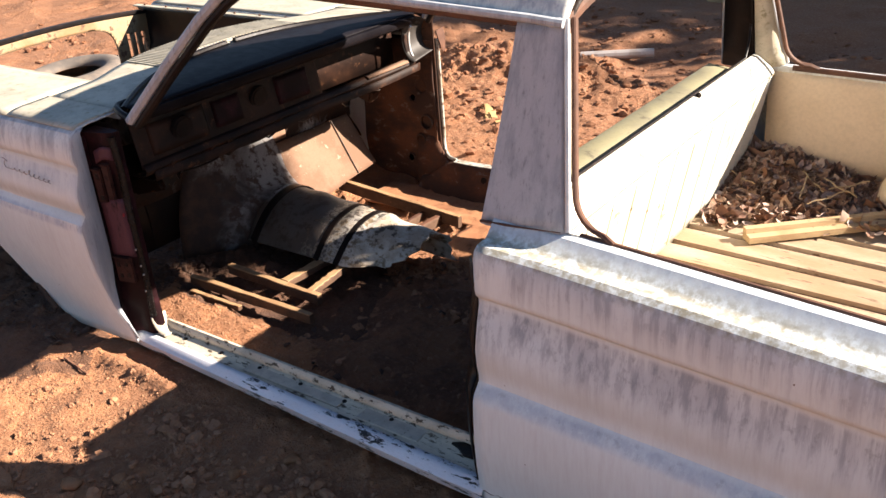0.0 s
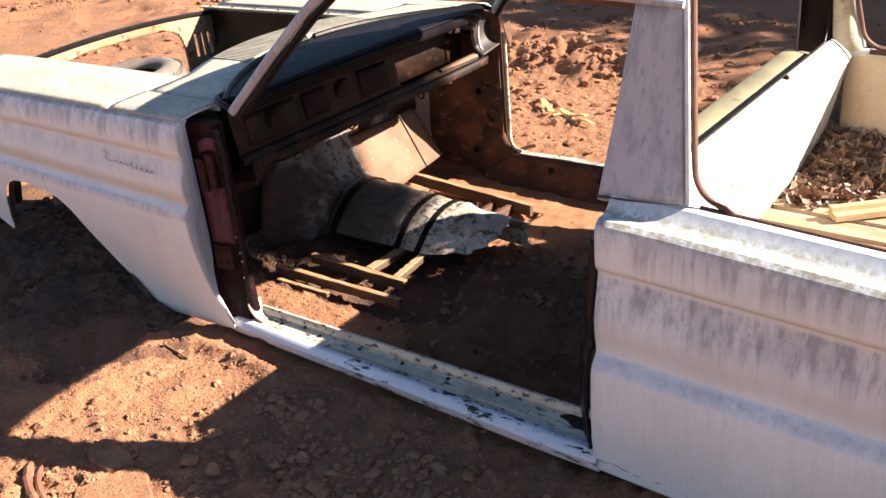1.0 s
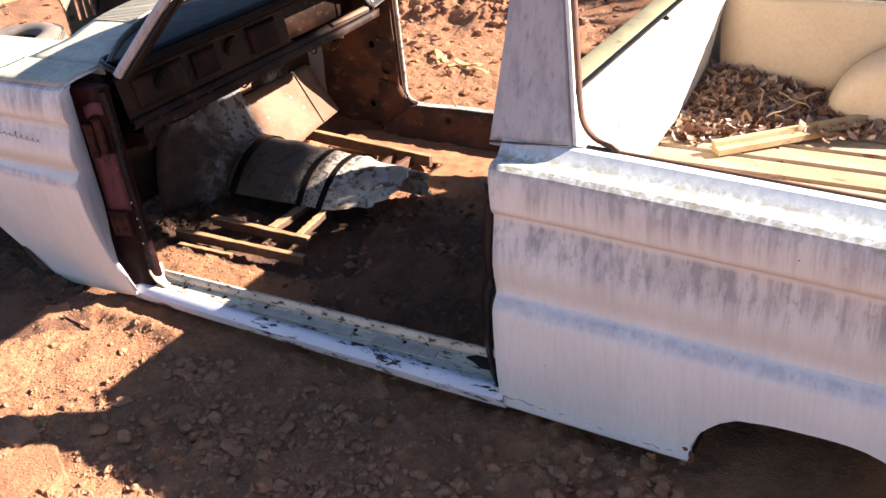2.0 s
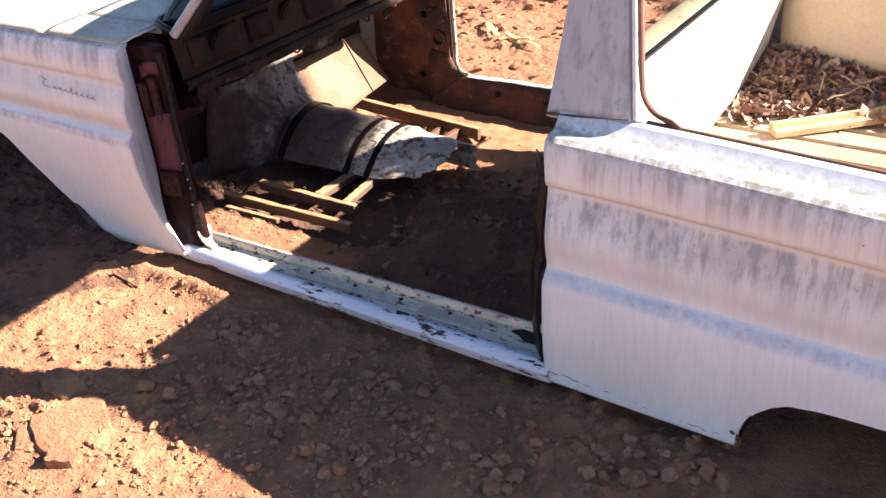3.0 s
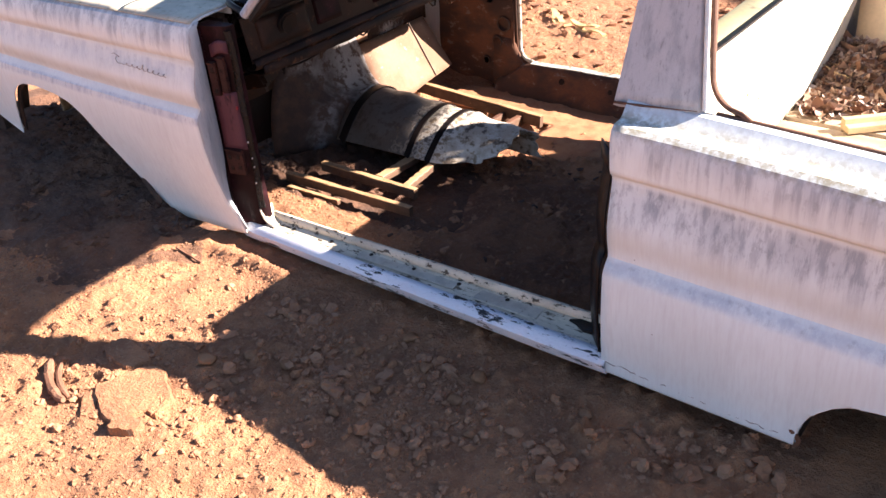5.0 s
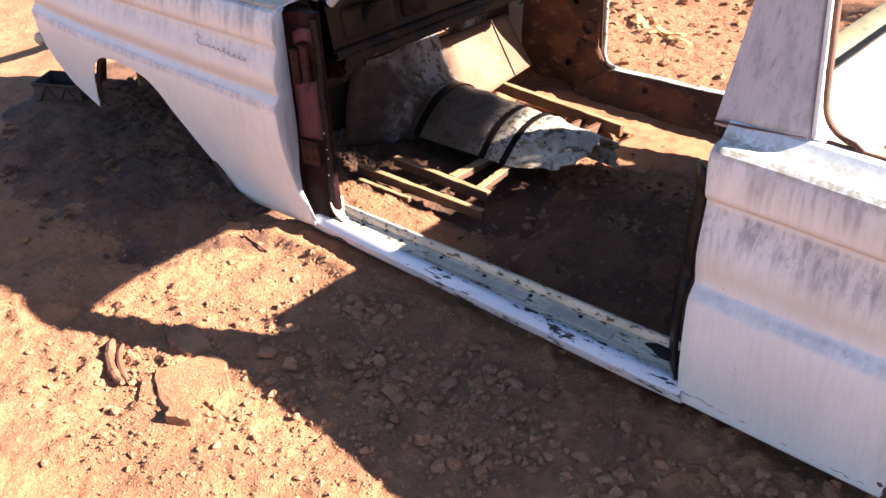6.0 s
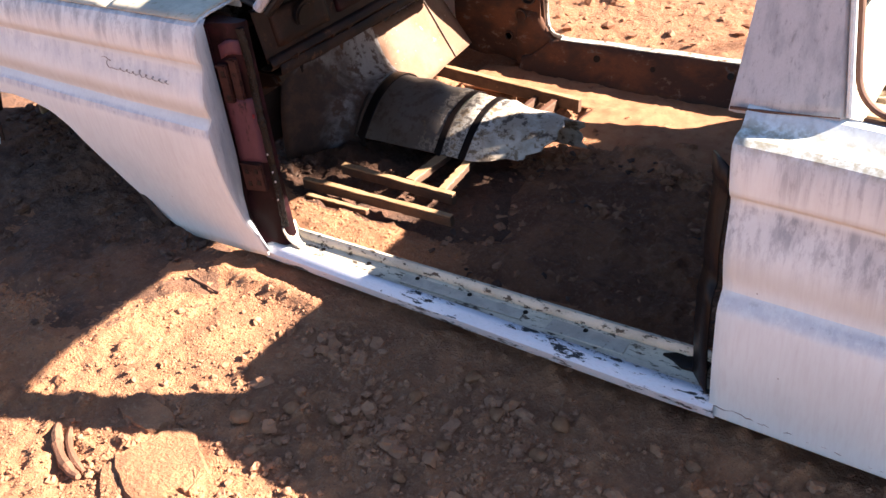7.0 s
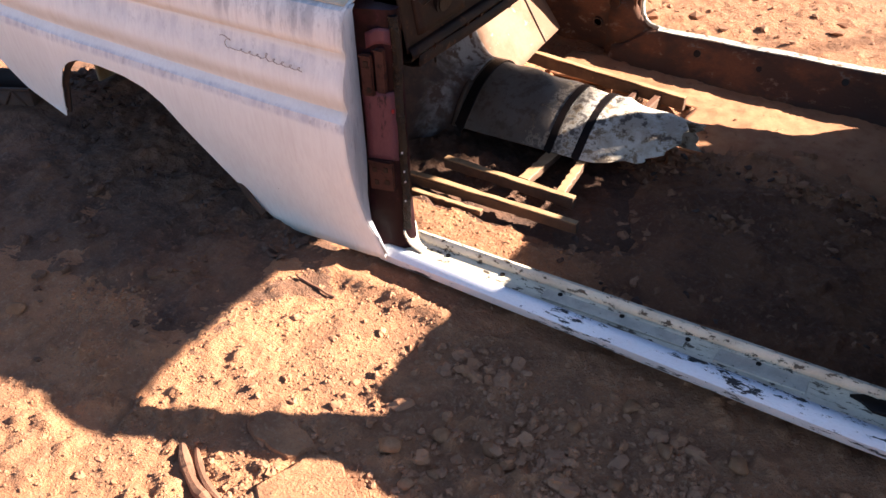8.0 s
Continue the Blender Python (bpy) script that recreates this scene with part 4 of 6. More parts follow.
# cowl, dash, firewall
bow = lambda y, p: np.abs((y - MID) / 0.67) ** p  # noqa: E731


def cowl_front(y):
    return np.minimum(-0.51 + 0.25 * bow(y, 2.0), -0.376)


def screen_base(y):
    return -0.285 + 0.285 * bow(y, 2.2)


ysc = np.linspace(0.163, 1.477, 44)
C = [[(cowl_front(y) * (1 - u) + screen_base(y) * u, y, 0.778 + 0.020 * (1 - bow(y, 2)) + 0.004 * math.sin(u * 3.1)) for y in ysc] for u in np.linspace(0, 1, 8)]
cowl = sheet("cowl_panel", C, TOP_PAINT, car, "pale cowl below the windscreen", 0.004, None, 40)
sheet("cowl_lip", [[(cowl_front(y) - 0.004, y, z + 0.020 * (1 - bow(y, 2))) for y in ysc] for z in (0.776, 0.68)], TOP_PAINT, cowl, "", 0.004)
for k in range(44):
    y = 0.50 + 0.0149 * k
    xa, xb, zc = cowl_front(y) + 0.018, screen_base(y) - 0.03, 0.7865 + 0.020 * (1 - bow(y, 2))
    if xb - xa > 0.03:
        sweep("cowl_slat", [(xa, y, zc), (xb, y, zc)], rect(0.007, 0.003), TOP_PAINT, cowl)
sheet("cowl_recess", [[((cowl_front(y) + 0.02) * (1 - u) + (screen_base(y) - 0.032) * u, y, 0.7835 + 0.020 * (1 - bow(y, 2))) for y in np.linspace(0.50, 1.145, 20)] for u in (0, 0.5, 1)], PILLAR_PAINT, cowl, "grey slots under the cowl grille", 0.001)
# windscreen rubber channel at the near end of the cowl
for far in (False, True):
    sy = side_of(far)
    sweep("screen_rubber", [(screen_base(y) + 0.008, sy(y), 0.786 + 0.018 * (1 - bow(y, 2))) for y in np.linspace(0.16, 0.80, 14)], ring(0.011, 8), BLACK, cowl, "cracked black screen rubber")
    a = [(0.055, 0.135, 0.775), (0.02, 0.135, 0.785), (-0.02, 0.150, 0.790), (-0.045, 0.175, 0.790), (-0.05, 0.205, 0.790)]
    sweep("corner_rubber", [(x, sy(y), z) for x, y, z in a], ring(0.010, 8), BLACK, cowl, "curled rubber corner")

dash = sheet("dash_top", [[(screen_base(y) * (1 - u) + 0.03 * u + 0.006, y, 0.786 + 0.014 * (1 - bow(y, 2)) * (1 - u) + (0.010 * math.sin(u * 2.6)) - 0.006 * u) for y in ysc] for u in np.linspace(0, 1, 9)], NAVY, car, "faded navy painted dash top", 0.004)
yd = np.linspace(0.17, 1.47, 40)
brow = [(0.030, 0.784), (0.042, 0.778), (0.044, 0.766), (0.036, 0.750), (0.018, 0.742), (-0.02, 0.738)]
sheet("dash_brow", [[(x, y, z) for y in yd] for x, z in brow], NAVY, dash, "rounded navy brow", 0.004)
holes = [(0.95, 1.445, 0.606, 0.738)]
yf, zf = np.linspace(0.17, 1.47, 157), np.linspace(0.60, 0.742, 29)
keep = np.ones((28, 156), bool)
yc, zc = np.meshgrid((yf[:-1] + yf[1:]) / 2, (zf[:-1] + zf[1:]) / 2)
for a, b, c, d in holes:
    keep &= (np.abs((yc - (a + b) / 2) / ((b - a) / 2)) ** (8 if b - a > 0.3 else 2.4) + np.abs((zc - (c + d) / 2) / ((d - c) / 2)) ** (8 if b - a > 0.3 else 2.4)) > 1
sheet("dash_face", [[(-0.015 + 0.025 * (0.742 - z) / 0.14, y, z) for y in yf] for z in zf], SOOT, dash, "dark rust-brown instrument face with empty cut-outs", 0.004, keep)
# added sheet behind the opening stands in for the recess's shade
sheet("glovebox_dark_sheet", [[(-0.085, y, z) for y in np.linspace(0.90, 1.47, 6)] for z in (0.585, 0.66, 0.765)], SOOT, dash, "dark sheet added to keep the glovebox recess in shade", 0.003)
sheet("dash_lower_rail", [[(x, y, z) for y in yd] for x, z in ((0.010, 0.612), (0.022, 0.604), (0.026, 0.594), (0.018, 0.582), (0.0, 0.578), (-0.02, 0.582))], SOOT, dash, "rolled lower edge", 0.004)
# worn instrument panels and one round dial opening set into the dash face
for ya, yb, za, zb, m, lab in ((0.22, 0.44, 0.628, 0.722, SOOT, "dark instrument panel"), (0.47, 0.585, 0.636, 0.718, MAROON, "dark rust-brown instrument panel"), (0.745, 0.90, 0.632, 0.722, MAROON, "dark rust-brown instrument panel")):
    sheet("dash_panel", [[(-0.005 + 0.025 * (0.742 - z) / 0.14 - 0.010 * (abs(u - 0.5) > 0.46), ya + (yb - ya) * u, z) for u in (0, 0.06, 0.12, 0.5, 0.88, 0.94, 1)] for z in np.linspace(za, zb, 6)], m, dash, lab, 0.003)
for x, y in ((0.0, 0.665), (0.011, 0.335)):
    bm = bmesh.new()
    for r, h in ((0.040, 0.010), (0.031, 0.016)):
        bmesh.ops.create_cone(bm, segments=28, radius1=r, radius2=r * 0.94, depth=h, cap_ends=True, matrix=pose(x, y, 0.680, 0, 100, 0))
    part("dial_bezel", bm, BLACK, dash, "round black dial housing")
sheet("glovebox_lip", [[(x, y, z) for y in (1.18, 1.30, 1.42)] for x, z in ((0.012, 0.6165), (0.030, 0.613), (0.033, 0.606))], TOE, dash, "pale glovebox lip", 0.003)
# round dull-silver end of the dash at the far side
E_ = [[(0.045 - 0.09 * math.sin(a) * 0.6, 1.44 + 0.14 * v, 0.690 + 0.085 * math.cos(a) * (1 - 0.25 * v)) for v in np.linspace(0, 1, 8)] for a in np.linspace(0.0, math.pi, 14)]
endcap = sheet("dash_end", E_, SILVER, dash, "dull silver rounded dash end", 0.004)
sweep("end_trim", [(0.05 - 0.02 * math.sin(a), 1.435, 0.688 + 0.060 * math.cos(a)) for a in np.linspace(0.2, math.pi - 0.2, 10)], ring(0.005, 8), TRIM, endcap, "bright trim bead", (0, 1, 0))
sweep("end_bracket", [(0.055, 1.60, 0.70), (0.062, 1.605, 0.66), (0.066, 1.61, 0.61)], rect(0.05, 0.006), RUST_RED, endcap, "red-brown bracket", (1, 0, 0), scales=[1, 0.9, 0.3])

# dark parcel tray hanging under the dash
tray_y = np.linspace(0.20, 1.50, 66)
tray_keep = np.ones((6, 65), bool)
# gap added in the tray to let sun reach the firewall
tray_keep[3, (tray_y[:-1] > 0.99) & (tray_y[1:] < 1.27)] = False
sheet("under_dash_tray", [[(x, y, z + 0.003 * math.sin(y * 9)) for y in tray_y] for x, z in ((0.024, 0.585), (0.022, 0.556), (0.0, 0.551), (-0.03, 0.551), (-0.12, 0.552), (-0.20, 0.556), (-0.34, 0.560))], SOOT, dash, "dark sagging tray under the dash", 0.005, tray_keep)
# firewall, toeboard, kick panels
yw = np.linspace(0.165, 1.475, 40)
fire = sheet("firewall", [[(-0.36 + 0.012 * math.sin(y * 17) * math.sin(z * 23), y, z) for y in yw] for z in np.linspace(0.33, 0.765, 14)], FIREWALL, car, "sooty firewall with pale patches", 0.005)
sheet("toeboard", [[(-0.340 + 0.138 * v + 0.02 * max(0.0, y - 1.25), y, 0.352 - (0.226 - 0.13 * (y - 1.18)) * v + 0.0025 * math.sin(y * 31) * math.sin(v * 9)) for y in np.linspace(0.93, 1.425, 16)] for v in np.linspace(0, 1, 10)], TOE, fire, "pink-primed toeboard with flaked paint", 0.005)
# added pale strip brightens the sunlit sliver on the dark firewall
sheet("firewall_lit_strip", [[(-0.346, y, z) for y in np.linspace(0.95, 1.075, 6)] for z in (0.360, 0.376, 0.392)], TOE, fire, "pale strip added for the sunlit sliver above the toeboard", 0.004)
sweep("toeboard_seam", [(-0.331 + 0.134 * v, 1.322 - 0.012 * v, 0.352 - 0.205 * v) for v in np.linspace(0, 1, 6)], rect(0.005, 0.004), RUST_DARK, fire, "dark seam", (0, 1, 0))
H_ = []
for v in np.linspace(0, 1, 12):
    x, r, top = -0.195 - 0.165 * v, 0.180 + 0.20 * v ** 1.8, 0.240 + 0.34 * v ** 2.8
    H_.append([(x, 0.90 - 0.02 * v - (r if a < math.pi / 2 else 0.150 + 0.05 * v) * math.cos(a), 0.05 + (top - 0.05) * math.sin(a) ** 0.9) for a in np.linspace(0, math.pi * (1 - 0.36 * v), 26)])
sheet("bell_cover", H_, BELL, fire, "flared sooty white gearbox cover", 0.005)
sweep("dash_brace", [(-0.34, 0.96, 0.47), (-0.20, 0.98, 0.53), (0.0, 1.0, 0.585)], rect(0.02, 0.02), RUST_DARK, fire, "dark brace")
sweep("dash_brace", [(-0.34, 0.42, 0.42), (-0.18, 0.40, 0.50), (0.0, 0.38, 0.585)], rect(0.03, 0.02), RUST_DARK, fire, "dark brace")
for k, (y0, y1) in enumerate(((0.25, 0.62), (0.45, 0.95), (0.3, 0.8))):
    sweep("wire", [(-0.05 - 0.04 * k, y0 + (y1 - y0) * s, 0.545 - 0.03 * math.sin(s * math.pi) * (1 + 0.4 * k)) for s in np.linspace(0, 1, 14)], ring(0.004, 6), BLACK, fire, "hanging black wire")
for k, (y, z, sx) in enumerate(((0.34, 0.48, 0.10), (0.62, 0.52, 0.08), (1.38, 0.50, 0.07))):
    block("heater_box", (-0.20, y, z), (0.16, sx, 0.07), SOOT, fire, "sooty box behind the dash", (12, 20 * k - 14, 8), 0.012)
for k in range(6):
    r = random.Random(70 + k)
    y = 0.22 + 0.19 * k
    sweep("wire", [(0.02 - 0.03 * s, y + 0.16 * s + 0.02 * math.sin(s * 7 + k), 0.585 - 0.045 * math.sin(s * math.pi) * r.uniform(0.5, 1.3)) for s in np.linspace(0, 1, 12)], ring(0.0035, 6), RUST_DARK if k % 2 else BLACK, fire, "hanging wire")
for k in range(4):
    y = 0.27 + 0.13 * k + 0.05 * math.sin(k * 2.7)
    block("dash_tab", (0.022, y, 0.588), (0.010, 0.022, 0.022), SOOT, dash, "bent rusty tab", (7 * k, 15, 20 - 9 * k), 0.003)
for k in range(5):
    y = 0.27 + 0.075 * k
    bm = bmesh.new()
    for r, h in ((0.017, 0.008), (0.009, 0.016)):
        bmesh.ops.create_cone(bm, segments=12, radius1=r, radius2=r, depth=h, cap_ends=True, matrix=pose(0.012, y, 0.588, 0, 90, 0))
    part("dash_grommet", bm, RUST_DARK, dash, "rusty grommet")


def holed_panel(name, ax, bx, az, bz, y, circles, material, parent, label, n=56):
    """An upright panel in the plane y with round holes through it."""
    xs, zs = np.linspace(ax, bx, n), np.linspace(az, bz, int(n * (bz - az) / (bx - ax)))
    X, Z = np.meshgrid(xs, zs, indexing="ij")
    keep = np.ones((len(xs) - 1, len(zs) - 1), bool)
    cell = xs[1] - xs[0]
    for cx, cz, r in circles:
        cm = np.hypot((X[:-1, :-1] + X[1:, 1:]) / 2 - cx, (Z[:-1, :-1] + Z[1:, 1:]) / 2 - cz)
        keep &= cm > r
        d = np.hypot(X - cx, Z - cz)
        m = (d > 1e-6) & (np.abs(d - r) < cell * 0.8)
        X[m], Z[m] = cx + (X[m] - cx) * r / d[m], cz + (Z[m] - cz) * r / d[m]
    Y = y + 0.006 * np.sin(X * 31) * np.sin(Z * 22)
    return sheet(name, np.stack([X, Y, Z], -1), material, parent, label, 0.005, keep)


kick_holes = [(-0.105, 0.150, 0.017), (-0.045, 0.238, 0.023), (-0.010, 0.318, 0.030), (-0.075, 0.415, 0.014), (-0.03, 0.470, 0.028), (-0.20, 0.52, 0.02)]
kick = holed_panel("kick_panel", -0.35, 0.04, 0.05, 0.66, 1.56, kick_holes, RUST_WALL, car, "red-brown rusted kick panel with round holes")
for cx, cz, r in kick_holes[:3]:
    sweep("hole_rim", [(cx + r * math.cos(a), 1.553, cz + r * math.sin(a)) for a in np.linspace(0, 2 * math.pi, 17)], ring(0.004, 6), RUST_DARK, kick, "", (0, 1, 0))
# black sheet added behind the holes to show them dark
sheet("kick_backing", [[(x, 1.60, z) for x in (-0.36, 0.05)] for z in (0.05, 0.66)], BLACK, kick, "", 0.004)
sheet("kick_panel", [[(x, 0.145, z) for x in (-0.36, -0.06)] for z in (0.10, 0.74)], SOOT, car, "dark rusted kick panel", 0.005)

# transmission tunnel, torn off behind
rnd = random.Random(8)
def tunnel_point(x, a, grow=0.0):
    """A point of the tunnel's skin: a runs over it from the near edge to the far one; its near flank slopes out to a straight foot."""
    t = float(np.clip((x + 0.22) / 0.67, 0, 1))
    bead = 0.007 * math.exp(-((x - 0.285) / 0.016) ** 2) + 0.003 * math.exp(-((x - 0.18) / 0.02) ** 2)
    top = 0.236 - 0.052 * t ** 1.5 + bead + grow
    c, sn = math.cos(a), math.sin(a)
    if c > 0:
        foot = 0.215 - 0.060 * float(smooth01((x - 0.24) / 0.20)) + grow
        return 0.905 - foot * c ** 0.9, top - (top - 0.102) * c ** 2.3
    return 0.905 - (0.150 - 0.050 * t + grow) * c, 0.05 + (top - 0.05) * sn if sn > 0 else 0.05 + 0.05 * sn


T = []
for x in np.linspace(-0.21, 0.50, 64):
    row = []
    for a in np.linspace(0.0, math.pi + 0.12, 30):
        end = x - (0.10 * max(0, 1 - a / 1.3) + 0.014 * math.sin(a * 5) + 0.009 * math.sin(a * 17)) * float(smooth01((x - 0.28) / 0.22))
        y, z = tunnel_point(x, a)
        row.append((end, y, z + 0.004 * math.sin(x * 40 + a * 5) * math.sin(a)))
    T.append(row)
tun = sheet("transmission_tunnel", T, TUNNEL, car, "flaking white tunnel with brown rust", 0.005, None, 45)
# shadow bands across the tunnel, modelled as thin black strips
for x in (0.130, 0.222):
    sweep("tunnel_shadow", [(x + 0.01 * math.sin(a), *tunnel_point(x, a, 0.0045)) for a in np.linspace(0.0, math.pi, 20)], rect(0.004, 0.026), BLACK, tun, "dark band standing in for a cast shadow", (1, 0, 0))
# soft shadow where tunnel meets bell cover, as a black strip
sweep("junction_shadow", [(-0.185 + 0.02 * math.sin(a), *tunnel_point(-0.185, a, 0.004)) for a in np.linspace(0.0, math.pi, 24)], rect(0.005, 0.036), BLACK, tun, "black band for the soft shadow beside the bell cover", (1, 0, 0))


# floor beams: rusted channels left lying where the floor has gone
def channel(name, a, b, w, h, material, parent, label=""):
    prof = rect(w, h, 0.18)
    a, b = Vector(a), Vector(b)
    pts = [a.lerp(b, s) for s in np.linspace(0, 1, 14)]
    rnd = random.Random(round(a.x * 1000 + a.y * 77))
    body = sweep(name, [p + Vector((0, rnd.uniform(-0.001, 0.001), rnd.uniform(-0.001, 0.001))) for p in pts], prof, BEAM_SHADED_SIDE, parent, label, scales=[rnd.uniform(0.93, 1.03) for _ in pts])
    # paler strip along the top paints the sunlight on the beam
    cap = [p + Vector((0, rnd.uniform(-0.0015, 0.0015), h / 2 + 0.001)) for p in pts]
    sweep("lit_top_strip", cap, rect(w * 1.05, 0.004, 0.3), material, body, "paler rust strip painted as the sunlit top", scales=[rnd.uniform(0.75, 1.1) for _ in cap])
    return body


channel("floor_beam", (-0.18, 0.392, 0.082), (0.37, 0.410, 0.070), 0.020, 0.034, BEAM_LIT_TOP, car, "tan rusted floor channel")
channel("floor_beam", (-0.12, 0.515, 0.082), (0.31, 0.512, 0.074), 0.022, 0.034, BEAM_LIT_TOP, car, "tan rusted floor channel")
channel("floor_strip", (-0.13, 0.345, 0.070), (0.10, 0.352, 0.064), 0.016, 0.014, BEAM_LIT_TOP, car, "broken strip of floor edge")
channel("cross_beam", (0.140, 0.525, 0.084), (0.150, 0.740, 0.086), 0.034, 0.024, BEAM_LIT_TOP, car, "short cross channel")
channel("cross_beam", (0.262, 0.520, 0.080), (0.240, 0.735, 0.084), 0.026, 0.024, BEAM_LIT_TOP, car, "short cross channel")
channel("floor_beam", (-0.25, 1.248, 0.110), (0.36, 1.242, 0.066), 0.022, 0.046, BEAM_LIT_TOP, car, "tan rusted floor channel on the far side")
# what is left of the floor pan on the far side, dusted with clay and eaten away towards the tunnel
xp, yp = np.linspace(-0.17, 1.18, 91), np.linspace(1.02, 1.50, 33)
XP, YP = np.meshgrid(xp, yp, indexing="ij")
torn = 1.04 + 0.03 * fbm(XP * 9, YP * 9, 3, 83)
cut = (YP > torn)[:-1, :-1]
cut[np.ix_(xp[:-1] < 0.37, yp[:-1] < 1.262)] = False
ZP = 0.050 - 0.016 * (XP + 0.17) + 0.006 * fbm(XP * 8, YP * 8, 4, 81, 0.6) + 0.012 * np.maximum(fbm(XP * 24, YP * 24, 3, 82), 0) - 0.034 * smooth01((1.18 - YP) / 0.14) * smooth01((XP - 0.36) / 0.04)
sheet("floor_pan", np.stack([XP, YP + np.where(YP < 1.1, 0.006 * np.sin(XP * 37), 0.0), ZP], -1), FLOOR_PAN, car, "clay-dusted rusty remains of the floor", 0.005, cut, 180)
channel("cross_beam", (0.27, 1.02, 0.070), (0.27, 1.24, 0.060), 0.022, 0.04, RUST_RED, car, "short cross channel")
channel("cross_beam", (0.20, 1.04, 0.070), (0.19, 1.24, 0.062), 0.016, 0.03, RUST_RED, car, "short cross channel")

# engine bay: black aprons and the tan radiator support with its empty opening
for far in (False, True):
    sy = side_of(far)
    A = [[(x, sy(y + 0.02 * math.sin(x * 5) * (0.7 - z)), z) for y, z in ((0.326, 0.765), (0.322, 0.74), (0.33, 0.60), (0.40, 0.42), (0.42, 0.16))] for x in np.linspace(-1.46, -0.37, 20)]
    ap = sheet("engine_apron", A, BLACK, car, "black engine bay apron", 0.005)
    sweep("apron_edge", [(x, sy(0.345), 0.768) for x in np.linspace(-1.45, -0.40, 14)], rect(0.03, 0.006), TOP_PAINT, ap, "pale bolted flange")
    for k in range(7 if far else 0):
        bm = bmesh.new()
        bmesh.ops.create_cone(bm, segments=6, radius1=0.005, radius2=0.0045, depth=0.007, cap_ends=True, matrix=pose(-1.38 + 0.15 * k, sy(0.345), 0.775))
        part("bolt", bm, RUST_RED, ap)
sheet("firewall_front", [[(-0.375, y, z) for y in np.linspace(0.33, 1.31, 8)] for z in np.linspace(0.15, 0.78, 6)], BLACK, car, "black engine side of the firewall", 0.004)
yr, zr = np.linspace(0.31, 1.36, 150), np.linspace(0.14, 0.73, 84)
Y, Z = np.meshgrid(yr, zr, indexing="ij")
cy, cz = (Y[:-1, :-1] + Y[1:, 1:]) / 2, (Z[:-1, :-1] + Z[1:, 1:]) / 2
hole = ((np.abs(cy - 0.79) / 0.345) ** 7 + (np.abs(cz - 0.43) / 0.262) ** 7) < 1
for a in (1.20, 1.24, 1.28):
    hole |= (np.abs(cy - a) < 0.010) & (np.abs(cz - 0.60) < 0.05)
    hole |= (np.abs(cy - a + 0.01) < 0.010) & (np.abs(cz - 0.44) < 0.06)
edge_r = ((np.abs(Y - 0.79) / 0.345) ** 7 + (np.abs(Z - 0.43) / 0.262) ** 7) ** (1 / 7)
snap = np.where(np.abs(edge_r - 1) < 0.022, 1 / np.maximum(edge_r, 0.1), 1.0)
Y, Z = 0.79 + (Y - 0.79) * snap, 0.43 + (Z - 0.43) * snap
rad = sheet("radiator_support", np.stack([-1.42 + 0 * Y, Y, Z + 0.025 * (1 - ((Y - MID) / 0.5) ** 2) * smooth01((Z - 0.5) / 0.2)], -1), APRON, car, "tan primer radiator support with empty opening", 0.012, ~hole)
sweep("top_rail", [(-1.42, y, 0.738 + 0.025 * (1 - ((y - MID) / 0.5) ** 2)) for y in np.linspace(0.32, 1.36, 24)], rect(0.03, 0.018), BLACK, rad, "dark top rail")
sweep("front_stay", [(-1.58, 0.27, 0.48), (-1.60, 0.27, 0.26), (-1.68, 0.27, 0.05)], rect(0.035, 0.02), RUST_DARK, rad, "dark upright stay")


# ---- loose things ----
def lie(x, y):
    return float(ground_height(x, y))


plank = thing("timber_batten", "pale split timber batten lying on the bed floor", "timber")
channel_pts = [Vector((1.525, 1.005, 0.365)).lerp(Vector((1.90, 1.345, 0.362)), s) for s in np.linspace(0, 1, 8)]
sweep("batten", channel_pts, [(-0.024, -0.018), (0.024, -0.018), (0.024, 0.000), (0.0, 0.002), (-0.002, 0.016), (-0.024, 0.016)], TIMBER, plank)


